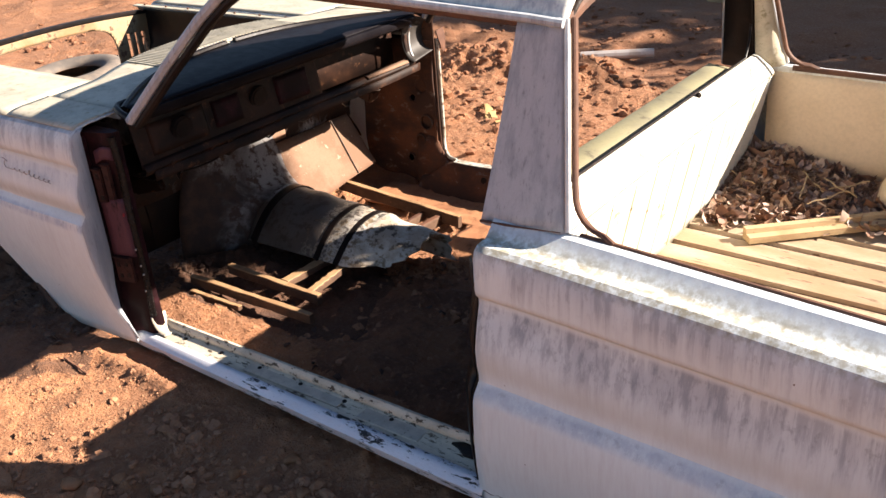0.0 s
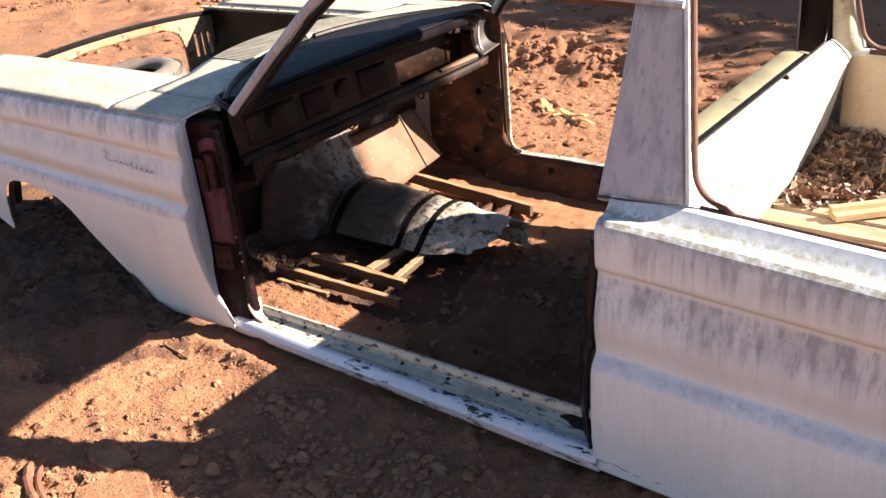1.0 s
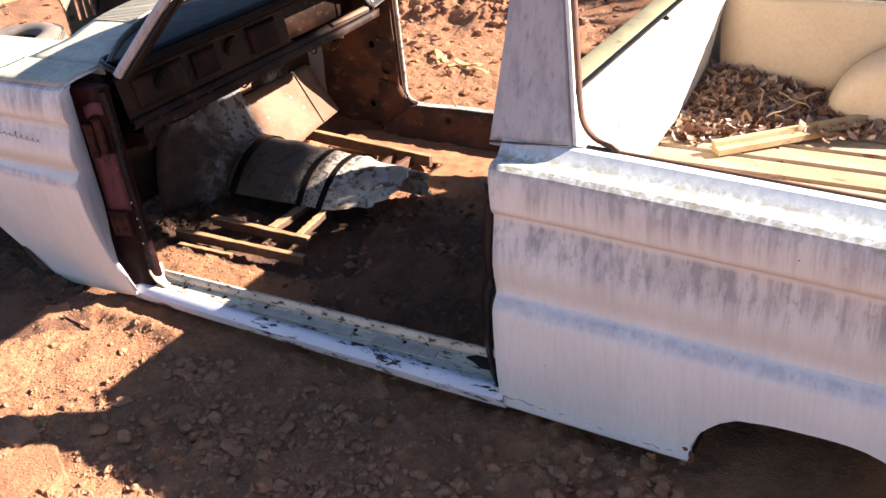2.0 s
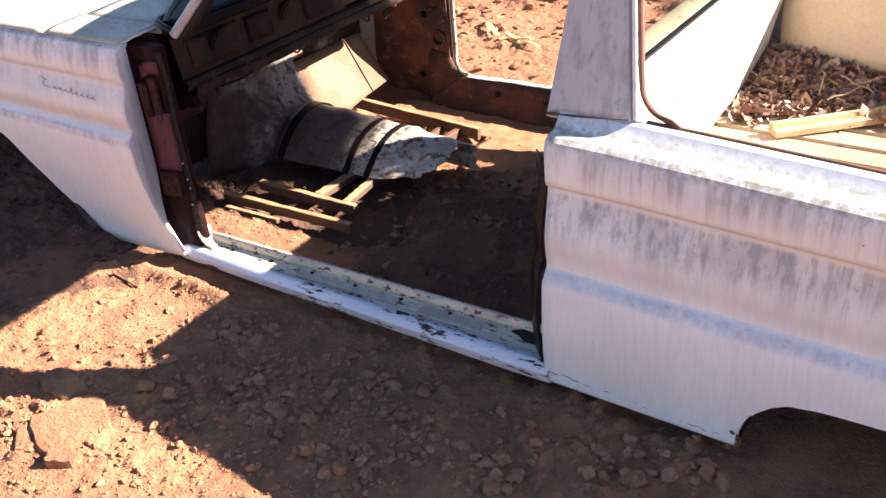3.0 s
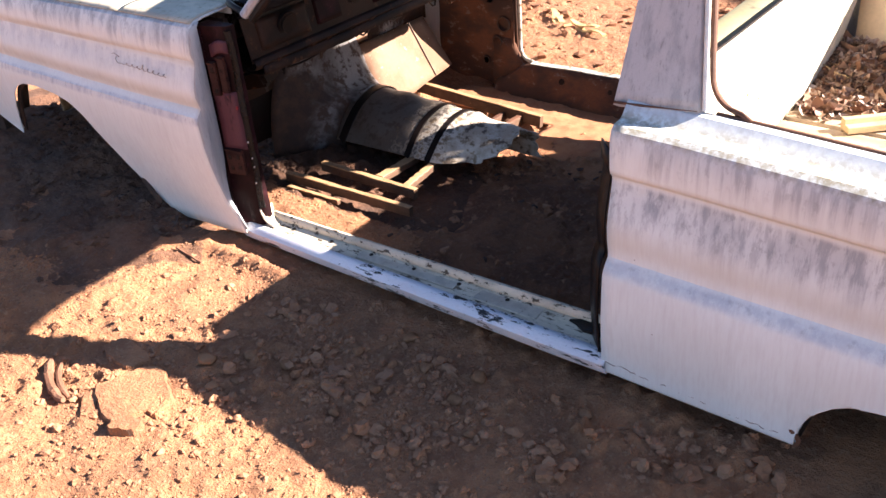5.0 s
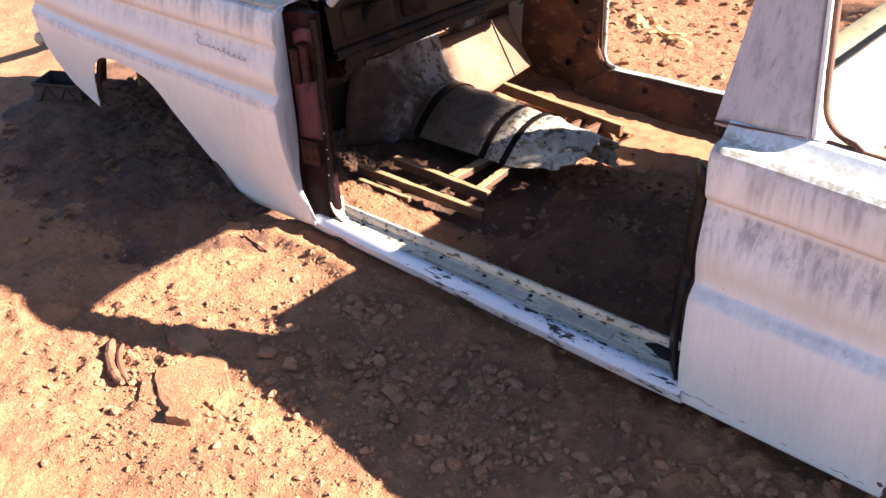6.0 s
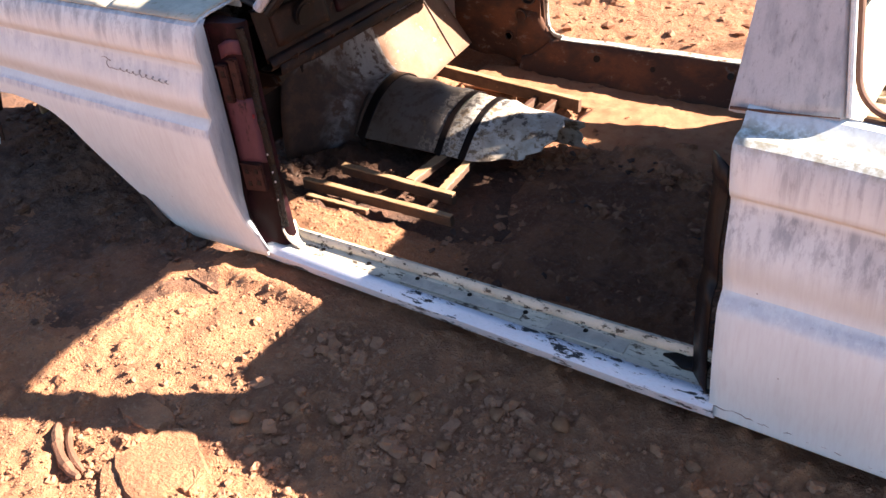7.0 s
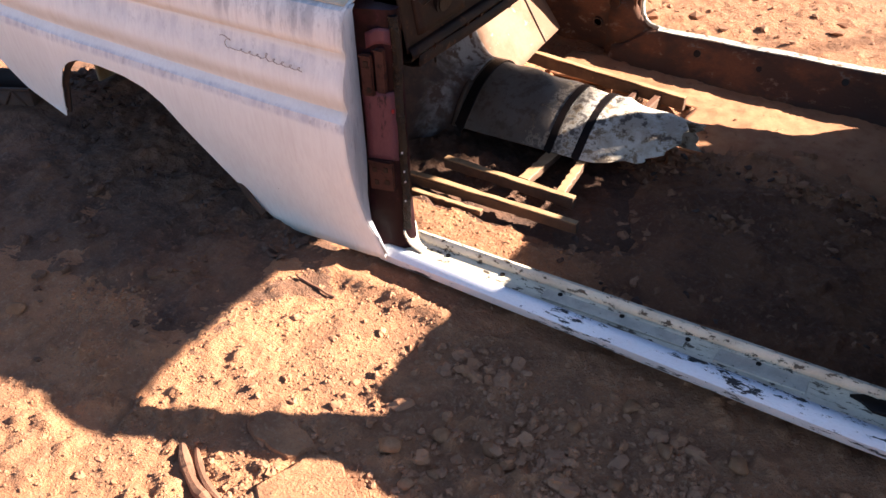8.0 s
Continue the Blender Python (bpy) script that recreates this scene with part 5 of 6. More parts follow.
def leaf_pile():
    """Dry leaves heaped in the front corner of the bed."""
    rnd = random.Random(11)
    verts, faces = [], []
    while len(faces) < 3600 * 6:
        x, y = 1.36 + abs(rnd.gauss(0, 0.26)), 1.50 - abs(rnd.gauss(0, 0.20))
        if y < 0.95 or x > 2.0:
            continue
        edge = (y - 1.02) - 0.30 * (x - 1.36)
        if edge < rnd.uniform(-0.02, 0.10):
            continue
        h = 0.10 * math.exp(-((x - 1.40) / 0.30) ** 2 - ((1.50 - y) / 0.20) ** 2)
        z = 0.350 + h * rnd.uniform(0.6, 1.0) + rnd.uniform(0, 0.012)
        size = rnd.uniform(0.010, 0.026) * (1.7 if rnd.random() < 0.15 else 1)
        m = pose(x, y, z, rnd.gauss(0, 28), rnd.gauss(0, 28), rnd.uniform(0, 360))
        curl = rnd.uniform(0.1, 0.6) * size
        o = len(verts)
        shape = [(-1, 0, 0.6), (-0.3, 0.48, 0.0), (0.5, 0.42, 0.1), (1, 0, 0.8), (0.5, -0.42, 0.1), (-0.3, -0.48, 0.0), (-0.25, 0, -0.3), (0.45, 0, -0.2)]
        verts += [tuple(m @ Vector((a * size, b * size, c * curl))) for a, b, c in shape]
        faces += [(o, o + 6, o + 1), (o + 1, o + 6, o + 7, o + 2), (o + 2, o + 7, o + 3), (o, o + 5, o + 6), (o + 5, o + 4, o + 7, o + 6), (o + 4, o + 3, o + 7)]
    me = bpy.data.meshes.new("leaf_litter")
    me.from_pydata(verts, [], faces)
    ob = finish(me, "leaf_litter", LEAF, None, "", 0, 180)
    return tagged(ob, "heap of dry brown leaves in the bed corner", "leaves", "", "stuff")


leaf_pile()
rnd = random.Random(5)
for k in range(7):
    x, y = 1.45 + rnd.uniform(0, 0.3), 1.22 + rnd.uniform(0, 0.15)
    a = rnd.uniform(0, 3.1)
    tw = thing("twig", "thin dry twig on the leaf heap", "twig", "twigs in the bed")
    sweep("stem", [(x + s * 0.11 * math.cos(a), y + s * 0.11 * math.sin(a), 0.392 + 0.03 * s + 0.004 * math.sin(s * 9)) for s in np.linspace(0, 1, 6)], ring(0.0022, 5), TIMBER, tw)


def tyre(name, radius, width, label):
    th = thing(name, label, "tyre")
    prof = []
    for a in np.linspace(-2.5, 2.5, 15):
        prof.append((radius - width * 0.46 + width * 0.46 * math.cos(a), width * 0.5 * math.sin(a) * 1.05))
    bm = bmesh.new()
    n = 48
    rings = [[bm.verts.new((r * math.cos(2 * math.pi * k / n), r * math.sin(2 * math.pi * k / n), h)) for r, h in prof] for k in range(n)]
    for k in range(n):
        p, q = rings[k], rings[(k + 1) % n]
        for j in range(len(prof) - 1):
            bm.faces.new((p[j], p[j + 1], q[j + 1], q[j]))
    carcass = part("carcass", bm, RUBBER, th, "", 0.008)
    bm = bmesh.new()
    for k in range(80):
        for h in (-0.32, -0.11, 0.11, 0.32):
            m = pose(0, 0, 0, 0, 0, 360 * (k + (0.5 if abs(h) < 0.2 else 0)) / 80) @ pose(radius * 0.998 - abs(h) * width * 0.10, 0, h * width)
            bmesh.ops.create_cube(bm, size=1, matrix=m @ Matrix.Diagonal((0.003, 0.016 * radius / 0.33, width * 0.16, 1)))
    part("tread", bm, RUBBER, carcass)
    return th


t1 = tyre("tyre", 0.33, 0.19, "dusty worn tyre lying flat in front of the car")
t1.matrix_basis = pose(-2.62, 1.60, lie(-2.62, 1.60) + 0.005, 4, -3, 20)


def stone_mesh(seed, flat=0.7):
    r = random.Random(seed)
    bm = bmesh.new()
    bmesh.ops.create_icosphere(bm, subdivisions=2, radius=1.0)
    off = Vector((r.uniform(-50, 50), r.uniform(-50, 50), r.uniform(-50, 50)))
    for v in bm.verts:
        n = noise.noise(v.co * 0.9 + off) * 0.6 + noise.noise(v.co * 2.3 + off) * 0.35
        v.co *= 1 + n
        v.co.z *= flat
    me = bpy.data.meshes.new("stone")
    bm.to_mesh(me)
    bm.free()
    return me


STONE_M = patchy("clay_coated_stone", (0.28, 0.135, 0.07), (0.34, 0.18, 0.10), (0.20, 0.09, 0.046), 18.0, rough=0.95, relief=0.9, gloss=0.1)
stone_shapes = [stone_mesh(k) for k in range(6)]
for me in stone_shapes:
    me.materials.append(STONE_M)
    me.polygons.foreach_set("use_smooth", [True] * len(me.polygons))
spots = [(0.774, -0.42, 0.022), (0.741, -0.073, 0.030), (0.572, -0.388, 0.026), (0.995, -0.217, 0.028), (1.051, -0.434, 0.026), (0.534, -0.347, 0.030), (0.437, -0.374, 0.034), (0.85, -0.15, 0.030), (1.289, -0.09, 0.026), (-0.69, -0.605, 0.034), (0.60, -0.30, 0.020), (0.92, -0.33, 0.018),
         (0.44, -0.52, 0.028), (0.47, -0.47, 0.022), (0.36, -0.47, 0.036), (0.66, -0.20, 0.024), (1.1, -0.30, 0.022), (0.80, -0.30, 0.026), (0.70, -0.35, 0.020), (-0.75, 0.35, 0.05), (-0.60, 0.22, 0.04), (1.0, -0.12, 0.03)]
for k, (x, y, r) in enumerate(spots):
    s = new("stone", stone_shapes[k % 6])
    r = r * 0.72
    s.matrix_basis = pose(x, y, lie(x, y) + r * 0.20, 0, 0, 67 * k) @ Matrix.Diagonal((r, r * 0.85, r * 0.8, 1))
    tagged(s, "clay-coated stone half sunk in the dirt", "stone", "loose stones")


def pebbles(name, count, seed, place, label, sizes=(0.002, 0.016), material=PEBBLE, power=4.2, fine=2):
    """Small clods scattered over the clay as one mesh."""
    r = random.Random(seed)
    shapes = []
    for me in (stone_mesh(60 + k) for k in range(4)):
        bm = bmesh.new()
        bmesh.ops.create_icosphere(bm, subdivisions=fine, radius=1.0)
        o = Vector((r.uniform(-9, 9), r.uniform(-9, 9), 0))
        for v in bm.verts:
            v.co *= 1 + 0.75 * noise.noise(v.co * 0.9 + o) + 0.6 * noise.noise(v.co * 2.3 + o)
        shapes.append((np.array([v.co[:] for v in bm.verts]), [[v.index for v in f.verts] for f in bm.faces]))
        bm.free()
        bpy.data.meshes.remove(me)
    pts = [place(r) for _ in range(count)]
    hs = ground_height([p[0] for p in pts], [p[1] for p in pts])
    V, F, o = [], [], 0
    for (x, y, grow), h in zip(pts, hs):
        sv, sf = shapes[r.randrange(4)]
        s = sizes[0] + (sizes[1] - sizes[0]) * r.random() ** power
        s *= grow
        a = r.uniform(0, 6.28)
        c, d = math.cos(a), math.sin(a)
        q = sv * (s, s * r.uniform(0.6, 1), s * r.uniform(0.5, 0.9))
        V.append(np.stack([q[:, 0] * c - q[:, 1] * d + x, q[:, 0] * d + q[:, 1] * c + y, q[:, 2] + h + s * 0.15], -1))
        F += [[i + o for i in f] for f in sf]
        o += len(sv)
    me = bpy.data.meshes.new(name)
    me.from_pydata(np.concatenate(V).tolist(), [], F)
    ob = finish(me, name, material, None, "", 0, 30, False)
    return tagged(ob, label, "clods", "", "stuff")


def near_place(r):
    while True:
        x, y = r.uniform(-1.2, 1.7), r.uniform(-1.0, 0.0)
        d = float(fbm(np.array(x * 2.2), np.array(y * 2.2), 3, 17))
        if r.random() < 0.05 + 3.4 * max(0, d) ** 1.6:
            return x, y, 0.7 + 0.9 * max(0, d)


def clod_place(r):
    while True:
        x, y = r.gauss(0.27, 0.20), r.gauss(-0.68, 0.13)
        if abs(x - 0.30) > 0.10 or abs(y + 0.66) > 0.09:
            return x, y, 1.0


pebbles("clay_clods", 6500, 3, near_place, "loose clay crumbs and small stones", (0.0012, 0.0065), PEBBLE, 3.0, 1)
pebbles("clay_clods", 5200, 25, lambda r: (r.uniform(-0.6, 1.1), r.uniform(-1.05, -0.52), 1.0), "fine crumbs on the sunlit clay", (0.0012, 0.0048), PEBBLE, 2.4, 1)
pebbles("clay_clods", 620, 4, clod_place, "broken clay crumbs round the slab", (0.002, 0.013))
pebbles("clay_clods", 1500, 6, lambda r: (r.uniform(0.35, 1.25), r.uniform(0.30, 1.02), 1.0), "crumbs of clay under the missing floor", (0.002, 0.020))
pebbles("clay_clods", 1100, 27, lambda r: (r.uniform(-0.26, 0.60), r.uniform(0.125, 0.34), 1.0), "fine crumbs inside the sill", (0.0012, 0.0055), PEBBLE, 2.4, 1)
pebbles("clay_clods", 1900, 15, lambda r: (r.uniform(-1.6, -0.35), r.gauss(0.14, 0.26), 1.0), "clods under the front fender, coloured darker for the shade there", (0.003, 0.024), SHADED_MOULD, 2.6)
pebbles("clay_clods", 700, 18, lambda r: (r.gauss(0.95, 0.32), r.uniform(-0.75, -0.08), 1.0), "stones and crumbs beside the car", (0.002, 0.011))
pebbles("clay_clods", 1500, 12, lambda r: (r.gauss(0.72, 0.32), r.gauss(-0.30, 0.16), 1.0), "small stones along the sill", (0.0018, 0.013))
def heap_place(r):
    """Broken clods lying in loose heaps beside the car."""
    cx, cy, w = r.choice(((1.28, -0.28, 0.05), (1.50, -0.13, 0.05), (1.68, -0.05, 0.07), (0.95, -0.20, 0.06), (0.50, -0.36, 0.08), (0.72, -0.33, 0.07), (0.98, -0.40, 0.06), (0.40, -0.16, 0.05)))
    return r.gauss(cx, w), r.gauss(cy, w * 0.8), 1.0


pebbles("clay_clods", 620, 19, heap_place, "heaps of broken clods beside the car", (0.003, 0.024))
pebbles("clay_clods", 1300, 13, lambda r: (r.uniform(-0.25, 0.28), r.uniform(-0.55, -0.08), 1.0), "crumbs on the sunlit patch", (0.0012, 0.0055), PEBBLE, 2.6, 1)
pebbles("clay_clods", 260, 9, lambda r: (r.gauss(-0.45, 0.5), r.gauss(2.95, 0.13), 1.0), "row of clay clods behind the car", (0.008, 0.034), RUBBLE)
def far_place(r):
    while True:
        x, y = r.uniform(-9.5, -2.0), r.uniform(2.0, 7.0)
        d = float(fbm(np.array(x * 0.7 + y * 0.3), np.array(y * 1.6 - x * 0.8), 3, 27))
        if r.random() < 0.04 + 3.0 * max(0, d) ** 1.5:
            return x, y, 0.7 + 1.5 * max(0, d)


pebbles("clay_clods", 3200, 16, far_place, "rubble of clay and stones across the yard", (0.005, 0.034), RUBBLE)
pebbles("clay_clods", 2200, 7, lambda r: (r.gauss(-0.5, 1.1), r.uniform(1.8, 4.6), 1.5), "clods on the ground behind the car", (0.003, 0.020), RUBBLE, 3.4, 1)


def slab():
    """A flat cake of dried clay, broken at the edges."""
    th = thing("clay_slab", "flat broken cake of dried clay on the ground", "clay slab")
    r = random.Random(14)
    for cx, cy, rx, ry, h, turn in ((0.30, -0.66, 0.098, 0.088, 0.019, -28), (0.135, -0.56, 0.08, 0.038, 0.013, -8), (0.392, -0.752, 0.040, 0.024, 0.020, 24), (0.225, -0.745, 0.05, 0.018, 0.009, -42), (0.40, -0.66, 0.018, 0.03, 0.018, 10)):
        bm = bmesh.new()
        n = 22
        low, top, mid = [], [], []
        for k in range(n):
            a = 2 * math.pi * k / n
            f = (abs(math.cos(a)) ** 5 + abs(math.sin(a)) ** 5) ** -0.2 + r.uniform(-0.09, 0.07)
            x, y = rx * f * math.cos(a), ry * f * math.sin(a)
            low.append(bm.verts.new((x * 1.08, y * 1.08, -0.02)))
            mid.append(bm.verts.new((x * 1.02, y * 1.02, h * 0.6)))
            top.append(bm.verts.new((x * 0.97, y * 0.97, h + r.uniform(-0.003, 0.003))))
        for p, q in ((low, mid), (mid, top)):
            for k in range(n):
                bm.faces.new((p[k], p[(k + 1) % n], q[(k + 1) % n], q[k]))
        c = bm.verts.new((0.01, 0.0, h + 0.001))
        for k in range(n):
            bm.faces.new((top[k], top[(k + 1) % n], c))
        bmesh.ops.transform(bm, matrix=pose(cx, cy, lie(cx, cy), 0, 0, turn), verts=bm.verts)
        part("slab", bm, CLAY, th, "", 0, 30)
    return th


slab()
root = thing("root_piece", "short curved piece of dry root on the clay", "root")
sweep("root", [(-0.03 + 0.19 * s, -0.69 - 0.085 * s - 0.02 * math.sin(s * 3.1), lie(-0.03 + 0.19 * s, -0.70 - 0.08 * s) + 0.012) for s in np.linspace(0, 1, 12)], ring(0.013, 8), ROOT, root, "", scales=[0.6, 0.8, 1, 1.1, 1, 0.9, 1, 1.1, 1.0, 0.9, 0.8, 0.5])
root2 = thing("root_piece", "thin curved piece of dry root beside the slab", "root")
sweep("root", [(0.000 + 0.15 * s, -0.678 - 0.078 * s - 0.016 * math.sin(s * 3.1), lie(0.000 + 0.15 * s, -0.681 - 0.075 * s) + 0.010) for s in np.linspace(0, 1, 10)], ring(0.009, 8), ROOT, root2, "", scales=[0.5, 0.8, 1, 1.1, 0.9, 1, 1.1, 1, 0.8, 0.5])
stick = thing("twig", "thin dry twig on the clay", "twig")
sweep("stem", [(-0.17 + 0.13 * s, -0.13 - 0.01 * s, lie(-0.17 + 0.13 * s, -0.13) + 0.008) for s in np.linspace(0, 1, 6)], ring(0.004, 6), ROOT, stick)
pipe = thing("pipe", "short grey pipe on the ground behind the car", "pipe")
sweep("tube", [(-0.30 + 0.36 * s, 3.42 + 0.22 * s, lie(-0.1, 3.5) + 0.02) for s in (0, 0.5, 1)], ring(0.028, 10), CONDUIT, pipe)
scrap = thing("scrap", "pale yellow scrap of rotten wood on the clay", "wood scrap")
for k in range(5):
    r = random.Random(30 + k)
    x0, y0, a, ln = -0.26 + 0.06 * k + r.uniform(-0.03, 0.03), 2.34 - 0.035 * k, r.uniform(-0.9, -0.1), r.uniform(0.10, 0.22)
    sweep("splinter", [(x0 + ln * s * math.cos(a), y0 + ln * s * math.sin(a), lie(x0, y0) + 0.012 + 0.012 * math.sin(s * 5 + k)) for s in np.linspace(0, 1, 8)], rect(0.035, 0.010), PALE, scrap, "", scales=[r.uniform(0.3, 1.2) for _ in range(8)])
bm = bmesh.new()
bmesh.ops.create_icosphere(bm, subdivisions=3, radius=1.0, matrix=pose(-1.512, -0.012, 0.418) @ Matrix.Diagonal((0.026, 0.020, 0.026, 1)))
part("marker_lamp", bm, TOP_PAINT, near_fender, "white marker lamp body")
crate = thing("crate", "dark brown plastic crate lying under the nose of the car", "crate")
bm = bmesh.new()
base = pose(-1.585, 0.075, lie(-1.58, 0.07) + 0.045, 3, 2, 29)
bmesh.ops.create_cube(bm, size=1.0, matrix=base @ Matrix.Diagonal((0.21, 0.13, 0.085, 1)))
bmesh.ops.delete(bm, geom=[max(bm.faces, key=lambda f: f.calc_center_median().z)], context="FACES")
part("tray", bm, RUST_DARK, crate, "", 0.008)
for k in range(5):
    a, b = -0.09 + 0.045 * k, -0.045 + 0.045 * k
    za, zb = (-0.035, 0.035) if k % 2 == 0 else (0.035, -0.035)
    if b < 0.11:
        sweep("brace", [base @ Vector((a, -0.069, za)), base @ Vector((b, -0.069, zb))], rect(0.008, 0.008), RUST_DARK, crate)
for z in (-0.038, 0.040):
    sweep("rim", [base @ Vector((-0.108, -0.069, z)), base @ Vector((0.108, -0.069, z))], rect(0.010, 0.010), RUST_DARK, crate)


def litter(name, count, seed, place, sizes, material, label, category, curl):
    """Thin flat scraps lying over the ground as one mesh."""
    r = random.Random(seed)
    pts = [place(r) for _ in range(count)]
    hs = ground_height([p[0] for p in pts], [p[1] for p in pts])
    V, F = [], []
    for (x, y), h in zip(pts, hs):
        m = pose(x, y, h + 0.004, r.gauss(0, 14), r.gauss(0, 14), r.uniform(0, 360))
        s = r.uniform(*sizes)
        o, n = len(V), 6
        V.append(tuple(m @ Vector((0, 0, 0.004))))
        for k in range(n):
            q = s * r.uniform(0.55, 1.0)
            V.append(tuple(m @ Vector((q * math.cos(k * 1.047), 0.65 * q * math.sin(k * 1.047), curl * s * r.uniform(-1, 1)))))
        F += [(o, o + 1 + k, o + 1 + (k + 1) % n) for k in range(n)]
    me = bpy.data.meshes.new(name)
    me.from_pydata(V, [], F)
    return tagged(finish(me, name, material, None, "", 0.002, 20), label, category, "", "stuff")


litter("rust_flakes", 140, 21, lambda r: (r.uniform(0.36, 1.27), 0.14 + 0.90 * r.random() ** 1.2), (0.007, 0.026), FLAKE, "dark flakes of the rotted floor on the clay", "rust flakes", 0.25)
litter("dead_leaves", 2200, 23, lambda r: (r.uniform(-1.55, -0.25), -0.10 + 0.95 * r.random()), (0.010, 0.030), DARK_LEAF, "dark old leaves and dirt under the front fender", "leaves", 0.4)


def dark_soil_sheet(label, cx, cy, rx, ry, high, seed, material=SHADED_DUST):
    """A sheet of soil with shade put into its dark colour, thinning out unevenly at its rim."""
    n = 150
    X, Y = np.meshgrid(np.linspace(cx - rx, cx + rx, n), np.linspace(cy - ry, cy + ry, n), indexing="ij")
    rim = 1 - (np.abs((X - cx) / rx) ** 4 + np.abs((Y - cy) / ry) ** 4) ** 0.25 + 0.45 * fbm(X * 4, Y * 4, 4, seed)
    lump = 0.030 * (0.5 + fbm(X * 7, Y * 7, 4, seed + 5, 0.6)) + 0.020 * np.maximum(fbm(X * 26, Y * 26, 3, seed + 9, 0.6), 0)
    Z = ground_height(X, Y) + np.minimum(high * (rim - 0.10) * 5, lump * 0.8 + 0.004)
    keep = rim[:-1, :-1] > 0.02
    ob = sheet("shaded_soil", np.stack([X, Y, Z], -1), material, None, "", 0.0, keep, 180)
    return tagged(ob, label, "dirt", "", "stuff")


# dark sheets over the clay deepen the shade inside the cab
dark_soil_sheet("rust dust and dirt under the missing floor, coloured dark for the cab's shade", 0.80, 0.58, 0.50, 0.47, 0.012, 61)
dark_soil_sheet("dirt round the fallen floor beams, coloured dark for the shaded pit", 0.0, 0.66, 0.50, 0.36, 0.010, 73, SHADED_DIRT)
# litter sheet that also paints the fender's shade on the ground
dark_soil_sheet("leaf mould under the front fender, coloured darker for the shade there", -0.95, 0.16, 0.90, 0.66, 0.010, 67, SHADED_MOULD)


# ---- the yard behind ----
def wheel(parent, x, y, z, radius, width):
    """A road wheel under its car; its axle runs along the car's y."""
    w = sweep("wheel", [(x, y - width / 2 * s, z) for s in (-1, -0.8, 0, 0.8, 1)], ring(radius, 32), RUBBER, parent, "dusty tyre", (0, 0, 1), 50, True, 0, [0.90, 1, 1, 1, 0.90])
    r = sweep("rim", [(x, y - width * 0.52, z), (x, y - width * 0.50, z)], ring(radius * 0.62, 28), TOP_PAINT, w, "pale steel rim")
    sweep("hub_cap", [(x, y - width * 0.60, z), (x, y - width * 0.56, z), (x, y - width * 0.52, z)], ring(radius * 0.24, 18), SILVER, r, "dull hub cap", (0, 0, 1), 50, True, 0, [0.6, 0.95, 1.0])
    for k in range(8):
        a = 2 * math.pi * k / 8
        bm = bmesh.new()
        bmesh.ops.create_cone(bm, segments=10, radius1=radius * 0.06, radius2=radius * 0.06, depth=0.012, cap_ends=True, matrix=pose(x + radius * 0.44 * math.cos(a), y - width * 0.525, z + radius * 0.44 * math.sin(a), 90, 0, 0))
        part("rim_slot", bm, BLACK, r)
    return w


old = thing("car", "old yellow-green car parked at the edge of the yard", "car")
body = []
for u in np.linspace(-1, 1, 24):
    x = u * 2.2
    top = 0.80 + (0.55 * float(smooth01((1.1 - abs(x + 0.2)) / 0.35)))
    body.append([(x, -0.85 + 0.03 * abs(u) ** 3, 0.24), (x, -0.90 + 0.1 * abs(u) ** 4, 0.50), (x, -0.86 + 0.1 * abs(u) ** 4, 0.76), (x, -0.62, min(top, 0.95 + top * 0.2)), (x, -0.5, top), (x, 0.5, top), (x, 0.62, min(top, 0.95 + top * 0.2)), (x, 0.86 - 0.1 * abs(u) ** 4, 0.76), (x, 0.90 - 0.1 * abs(u) ** 4, 0.50), (x, 0.85, 0.24)])
sheet("body", body, FAR_GREEN, old, "faded yellow-green body", 0.01, None, 40)
for x in (-1.35, 1.35):
    for y in (-0.78, 0.96):
        wheel(old, x, y, 0.31, 0.31, 0.20)
sheet("underbody", [[(x, y, 0.26) for y in (-0.8, 0.8)] for x in (-2.1, 2.1)], BLACK, old, "black underside", 0.02)
old.matrix_basis = pose(-6.63, 7.25, lie(-7.0, 5.74) - 0.02, 0, 0, 46)


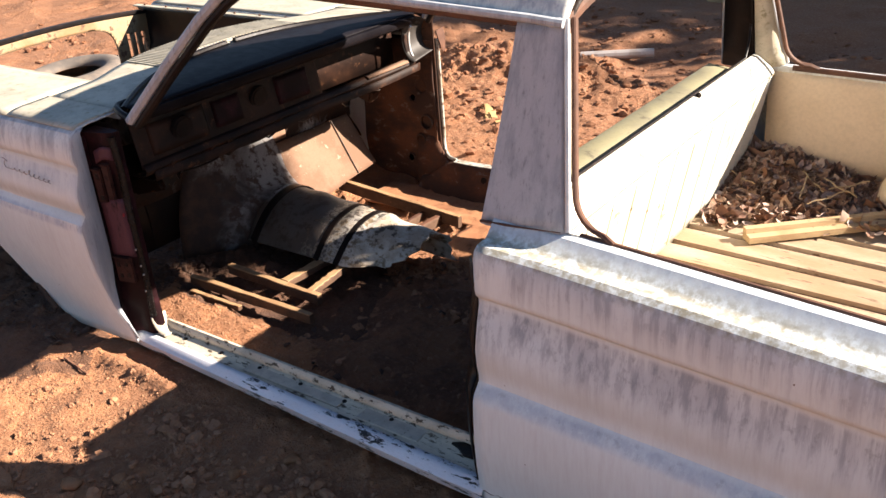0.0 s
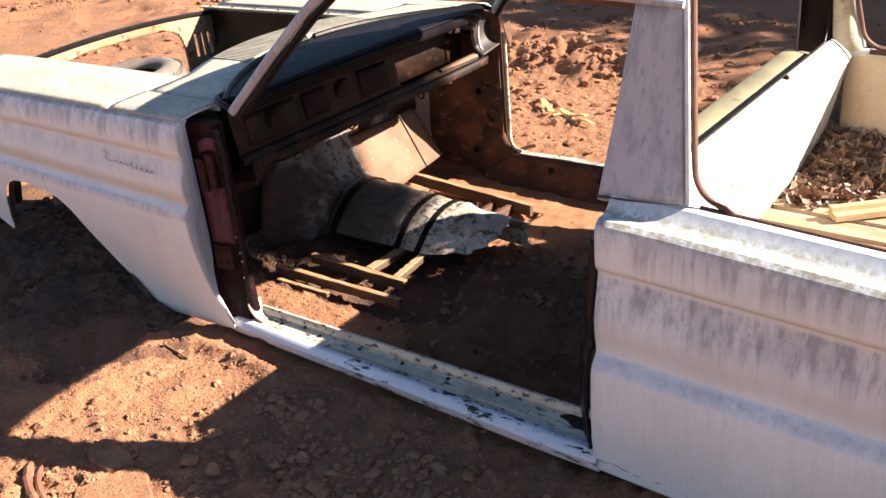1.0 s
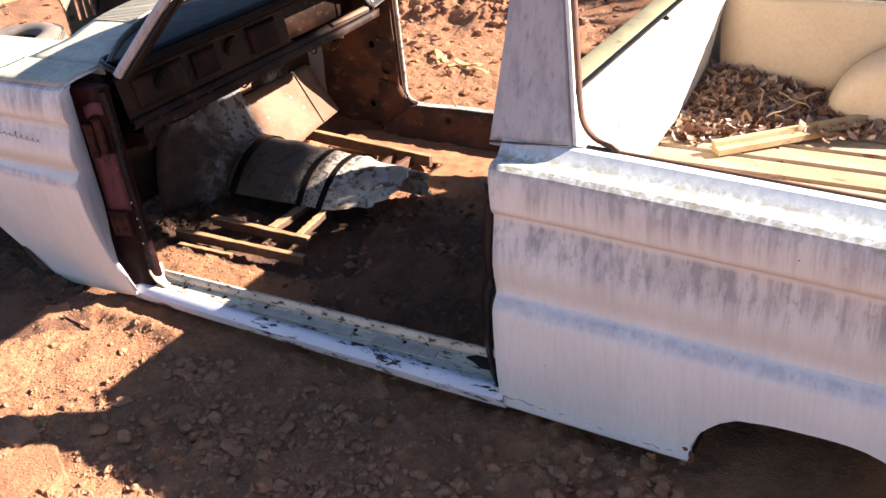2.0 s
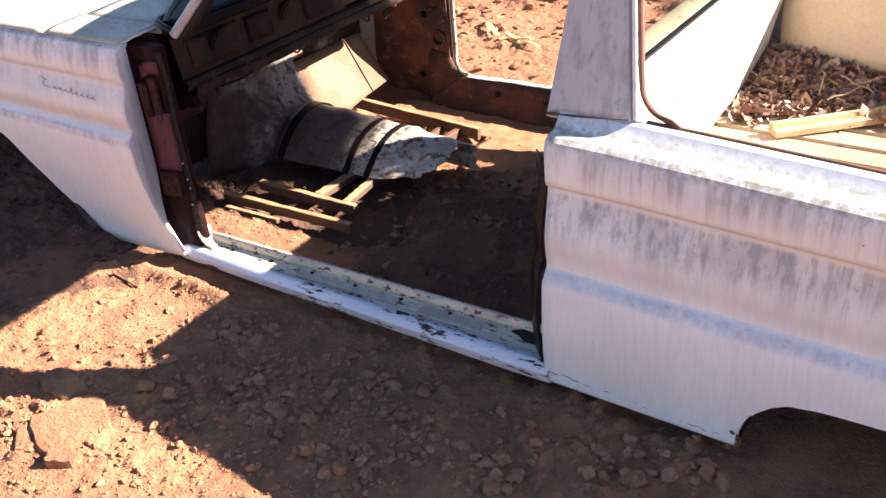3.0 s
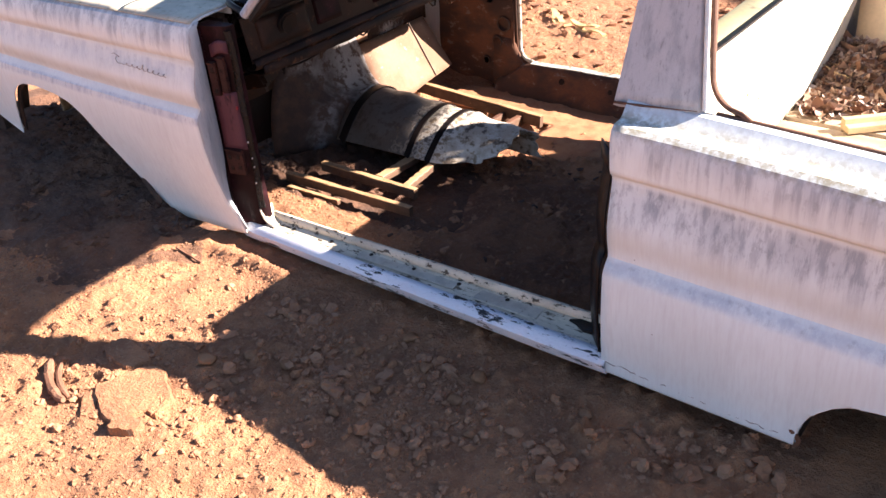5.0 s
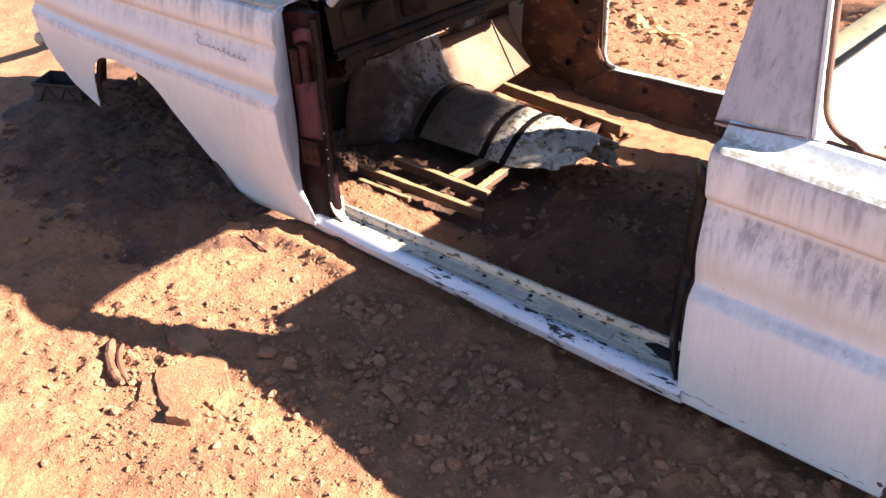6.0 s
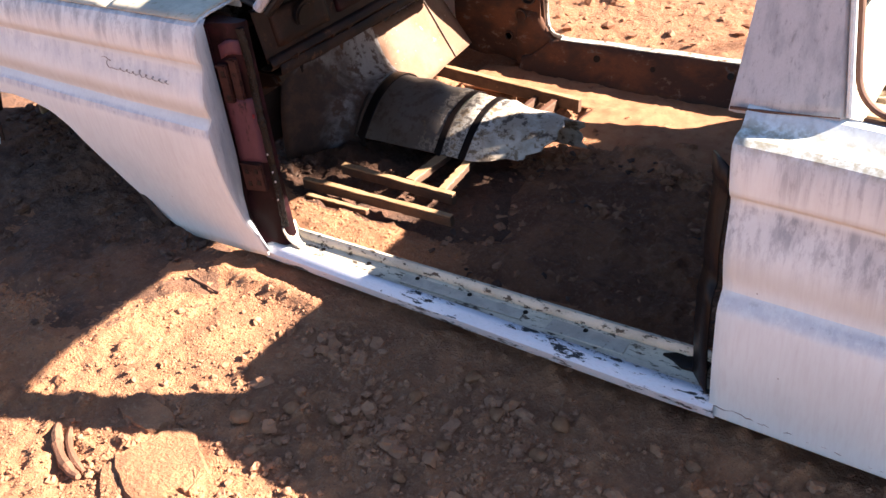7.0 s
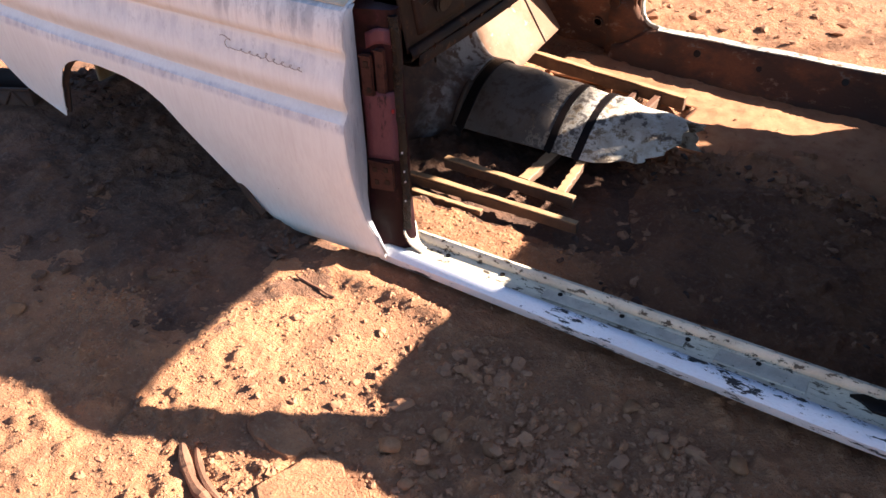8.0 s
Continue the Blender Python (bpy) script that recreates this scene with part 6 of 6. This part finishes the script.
def tree(name, x, y, height, spread_r, seed, label, leaves=5200, shade_limb=None):
    """A tapered trunk, limbs and a crown of many small leaves in clumps; one extra limb can carry a shading clump."""
    r = random.Random(seed)
    th = thing(name, label, "tree", "trees round the yard")
    base = Vector((0, 0, -0.1))
    pts = [base + Vector((0.10 * math.sin(s * 4 + seed), 0.08 * math.cos(s * 3 + seed), s * height * 0.75)) for s in np.linspace(0, 1, 9)]
    trunk = sweep("trunk", pts, ring(0.17, 12), BARK, th, "grey-brown bark", (1, 0, 0), scales=[1.5, 1.05, 0.95, 0.85, 0.75, 0.62, 0.5, 0.36, 0.2])
    tips = []
    for k in range(11):
        a, s = 2.4 * k + r.uniform(-0.3, 0.3), r.uniform(0.40, 0.98)
        st = pts[int(s * 8)]
        ln = spread_r * r.uniform(0.5, 1.0)
        limb = [st + Vector((ln * q * math.cos(a), ln * q * math.sin(a), ln * (0.35 * q + 0.15 * q * q))) for q in np.linspace(0, 1, 6)]
        sweep("limb", limb, ring(0.06, 7), BARK, trunk, "", (0, 0, 1), scales=[1, 0.8, 0.6, 0.45, 0.3, 0.12])
        tips += limb[2:]
    tips.append(pts[-1])
    if shade_limb:
        end = Vector(shade_limb) - Vector((x, y, lie(x, y)))
        limb = [pts[3].lerp(end, q) + Vector((0, 0, 0.4 * math.sin(q * math.pi))) for q in np.linspace(0, 1, 6)]
        sweep("limb", limb, ring(0.05, 7), BARK, trunk, "", (0, 0, 1), scales=[1, 0.8, 0.6, 0.45, 0.3, 0.12])
    V, F = [], []
    for k in range(leaves):
        c = tips[r.randrange(len(tips))] + Vector((r.gauss(0, 0.45), r.gauss(0, 0.45), r.gauss(0, 0.32)))
        m = Matrix.Translation(c) @ pose(0, 0, 0, r.uniform(0, 360), r.uniform(0, 360), r.uniform(0, 360))
        s = r.uniform(0.07, 0.16)
        o = len(V)
        V += [tuple(m @ Vector(p)) for p in ((-s, 0, 0), (0, s * 0.5, 0.01), (s, 0, 0), (0, -s * 0.5, 0.01))]
        F.append((o, o + 1, o + 2, o + 3))
    # added leaf clump, out of view, that shades the tunnel and bell cover
    for k in range(2100 if shade_limb else 0):
        a, q = r.uniform(0, 6.283), math.sqrt(r.random())
        c = end + (Vector((0.03 + 0.20 * q * math.cos(a), -0.03 + 0.12 * q * math.sin(a), r.uniform(-0.02, 0.02))) if k % 3 == 1 else Vector((-0.23 + 0.14 * q * math.cos(a), 0.016 + 0.12 * q * math.sin(a), r.uniform(-0.02, 0.02))) if k % 3 == 2 else Vector((-0.26 + 0.25 * q * math.cos(a), -0.19 + 0.14 * q * math.sin(a), r.uniform(-0.02, 0.02))))
        m = Matrix.Translation(c) @ pose(0, 0, 0, r.uniform(0, 360), r.uniform(0, 360), r.uniform(0, 360))
        s = r.uniform(0.04, 0.08)
        o = len(V)
        V += [tuple(m @ Vector(p)) for p in ((-s, 0, 0), (0, s * 0.5, 0.01), (s, 0, 0), (0, -s * 0.5, 0.01))]
        F.append((o, o + 1, o + 2, o + 3))
    me = bpy.data.meshes.new("crown")
    me.from_pydata(V, [], F)
    finish(me, "crown", FOLIAGE, th, "thin leafy crown")
    th.matrix_basis = pose(x, y, lie(x, y))
    return th


post = thing("wooden_post", "leaning weathered wooden post behind the car", "post")
sweep("post", [(-0.16 + 0.03 * s, 5.20 + 0.02 * s, lie(-0.16, 5.2) - 0.1 + 1.7 * s) for s in np.linspace(0, 1, 6)], rect(0.15, 0.10), TIMBER, post, "", (0, 1, 0))

# trees out of view, placed to throw shade on yard and car
TREES = [(-1.9, 12.3, 7.0, 2.4, 5), (1.6, 12.2, 7.0, 2.4, 6), (6.9, 10.2, 7.0, 2.6, 7), (8.8, 9.4, 7.0, 2.6, 8), (11.0, 9.0, 7.5, 2.8, 9)]
for x, y, h, r_, sd in TREES:
    tree("tree", x, y, h, r_, sd, "unseen leafy tree added for its shade, with grey-brown bark", 8500, (8.285, 6.156, 5.97) if sd == 8 else None)
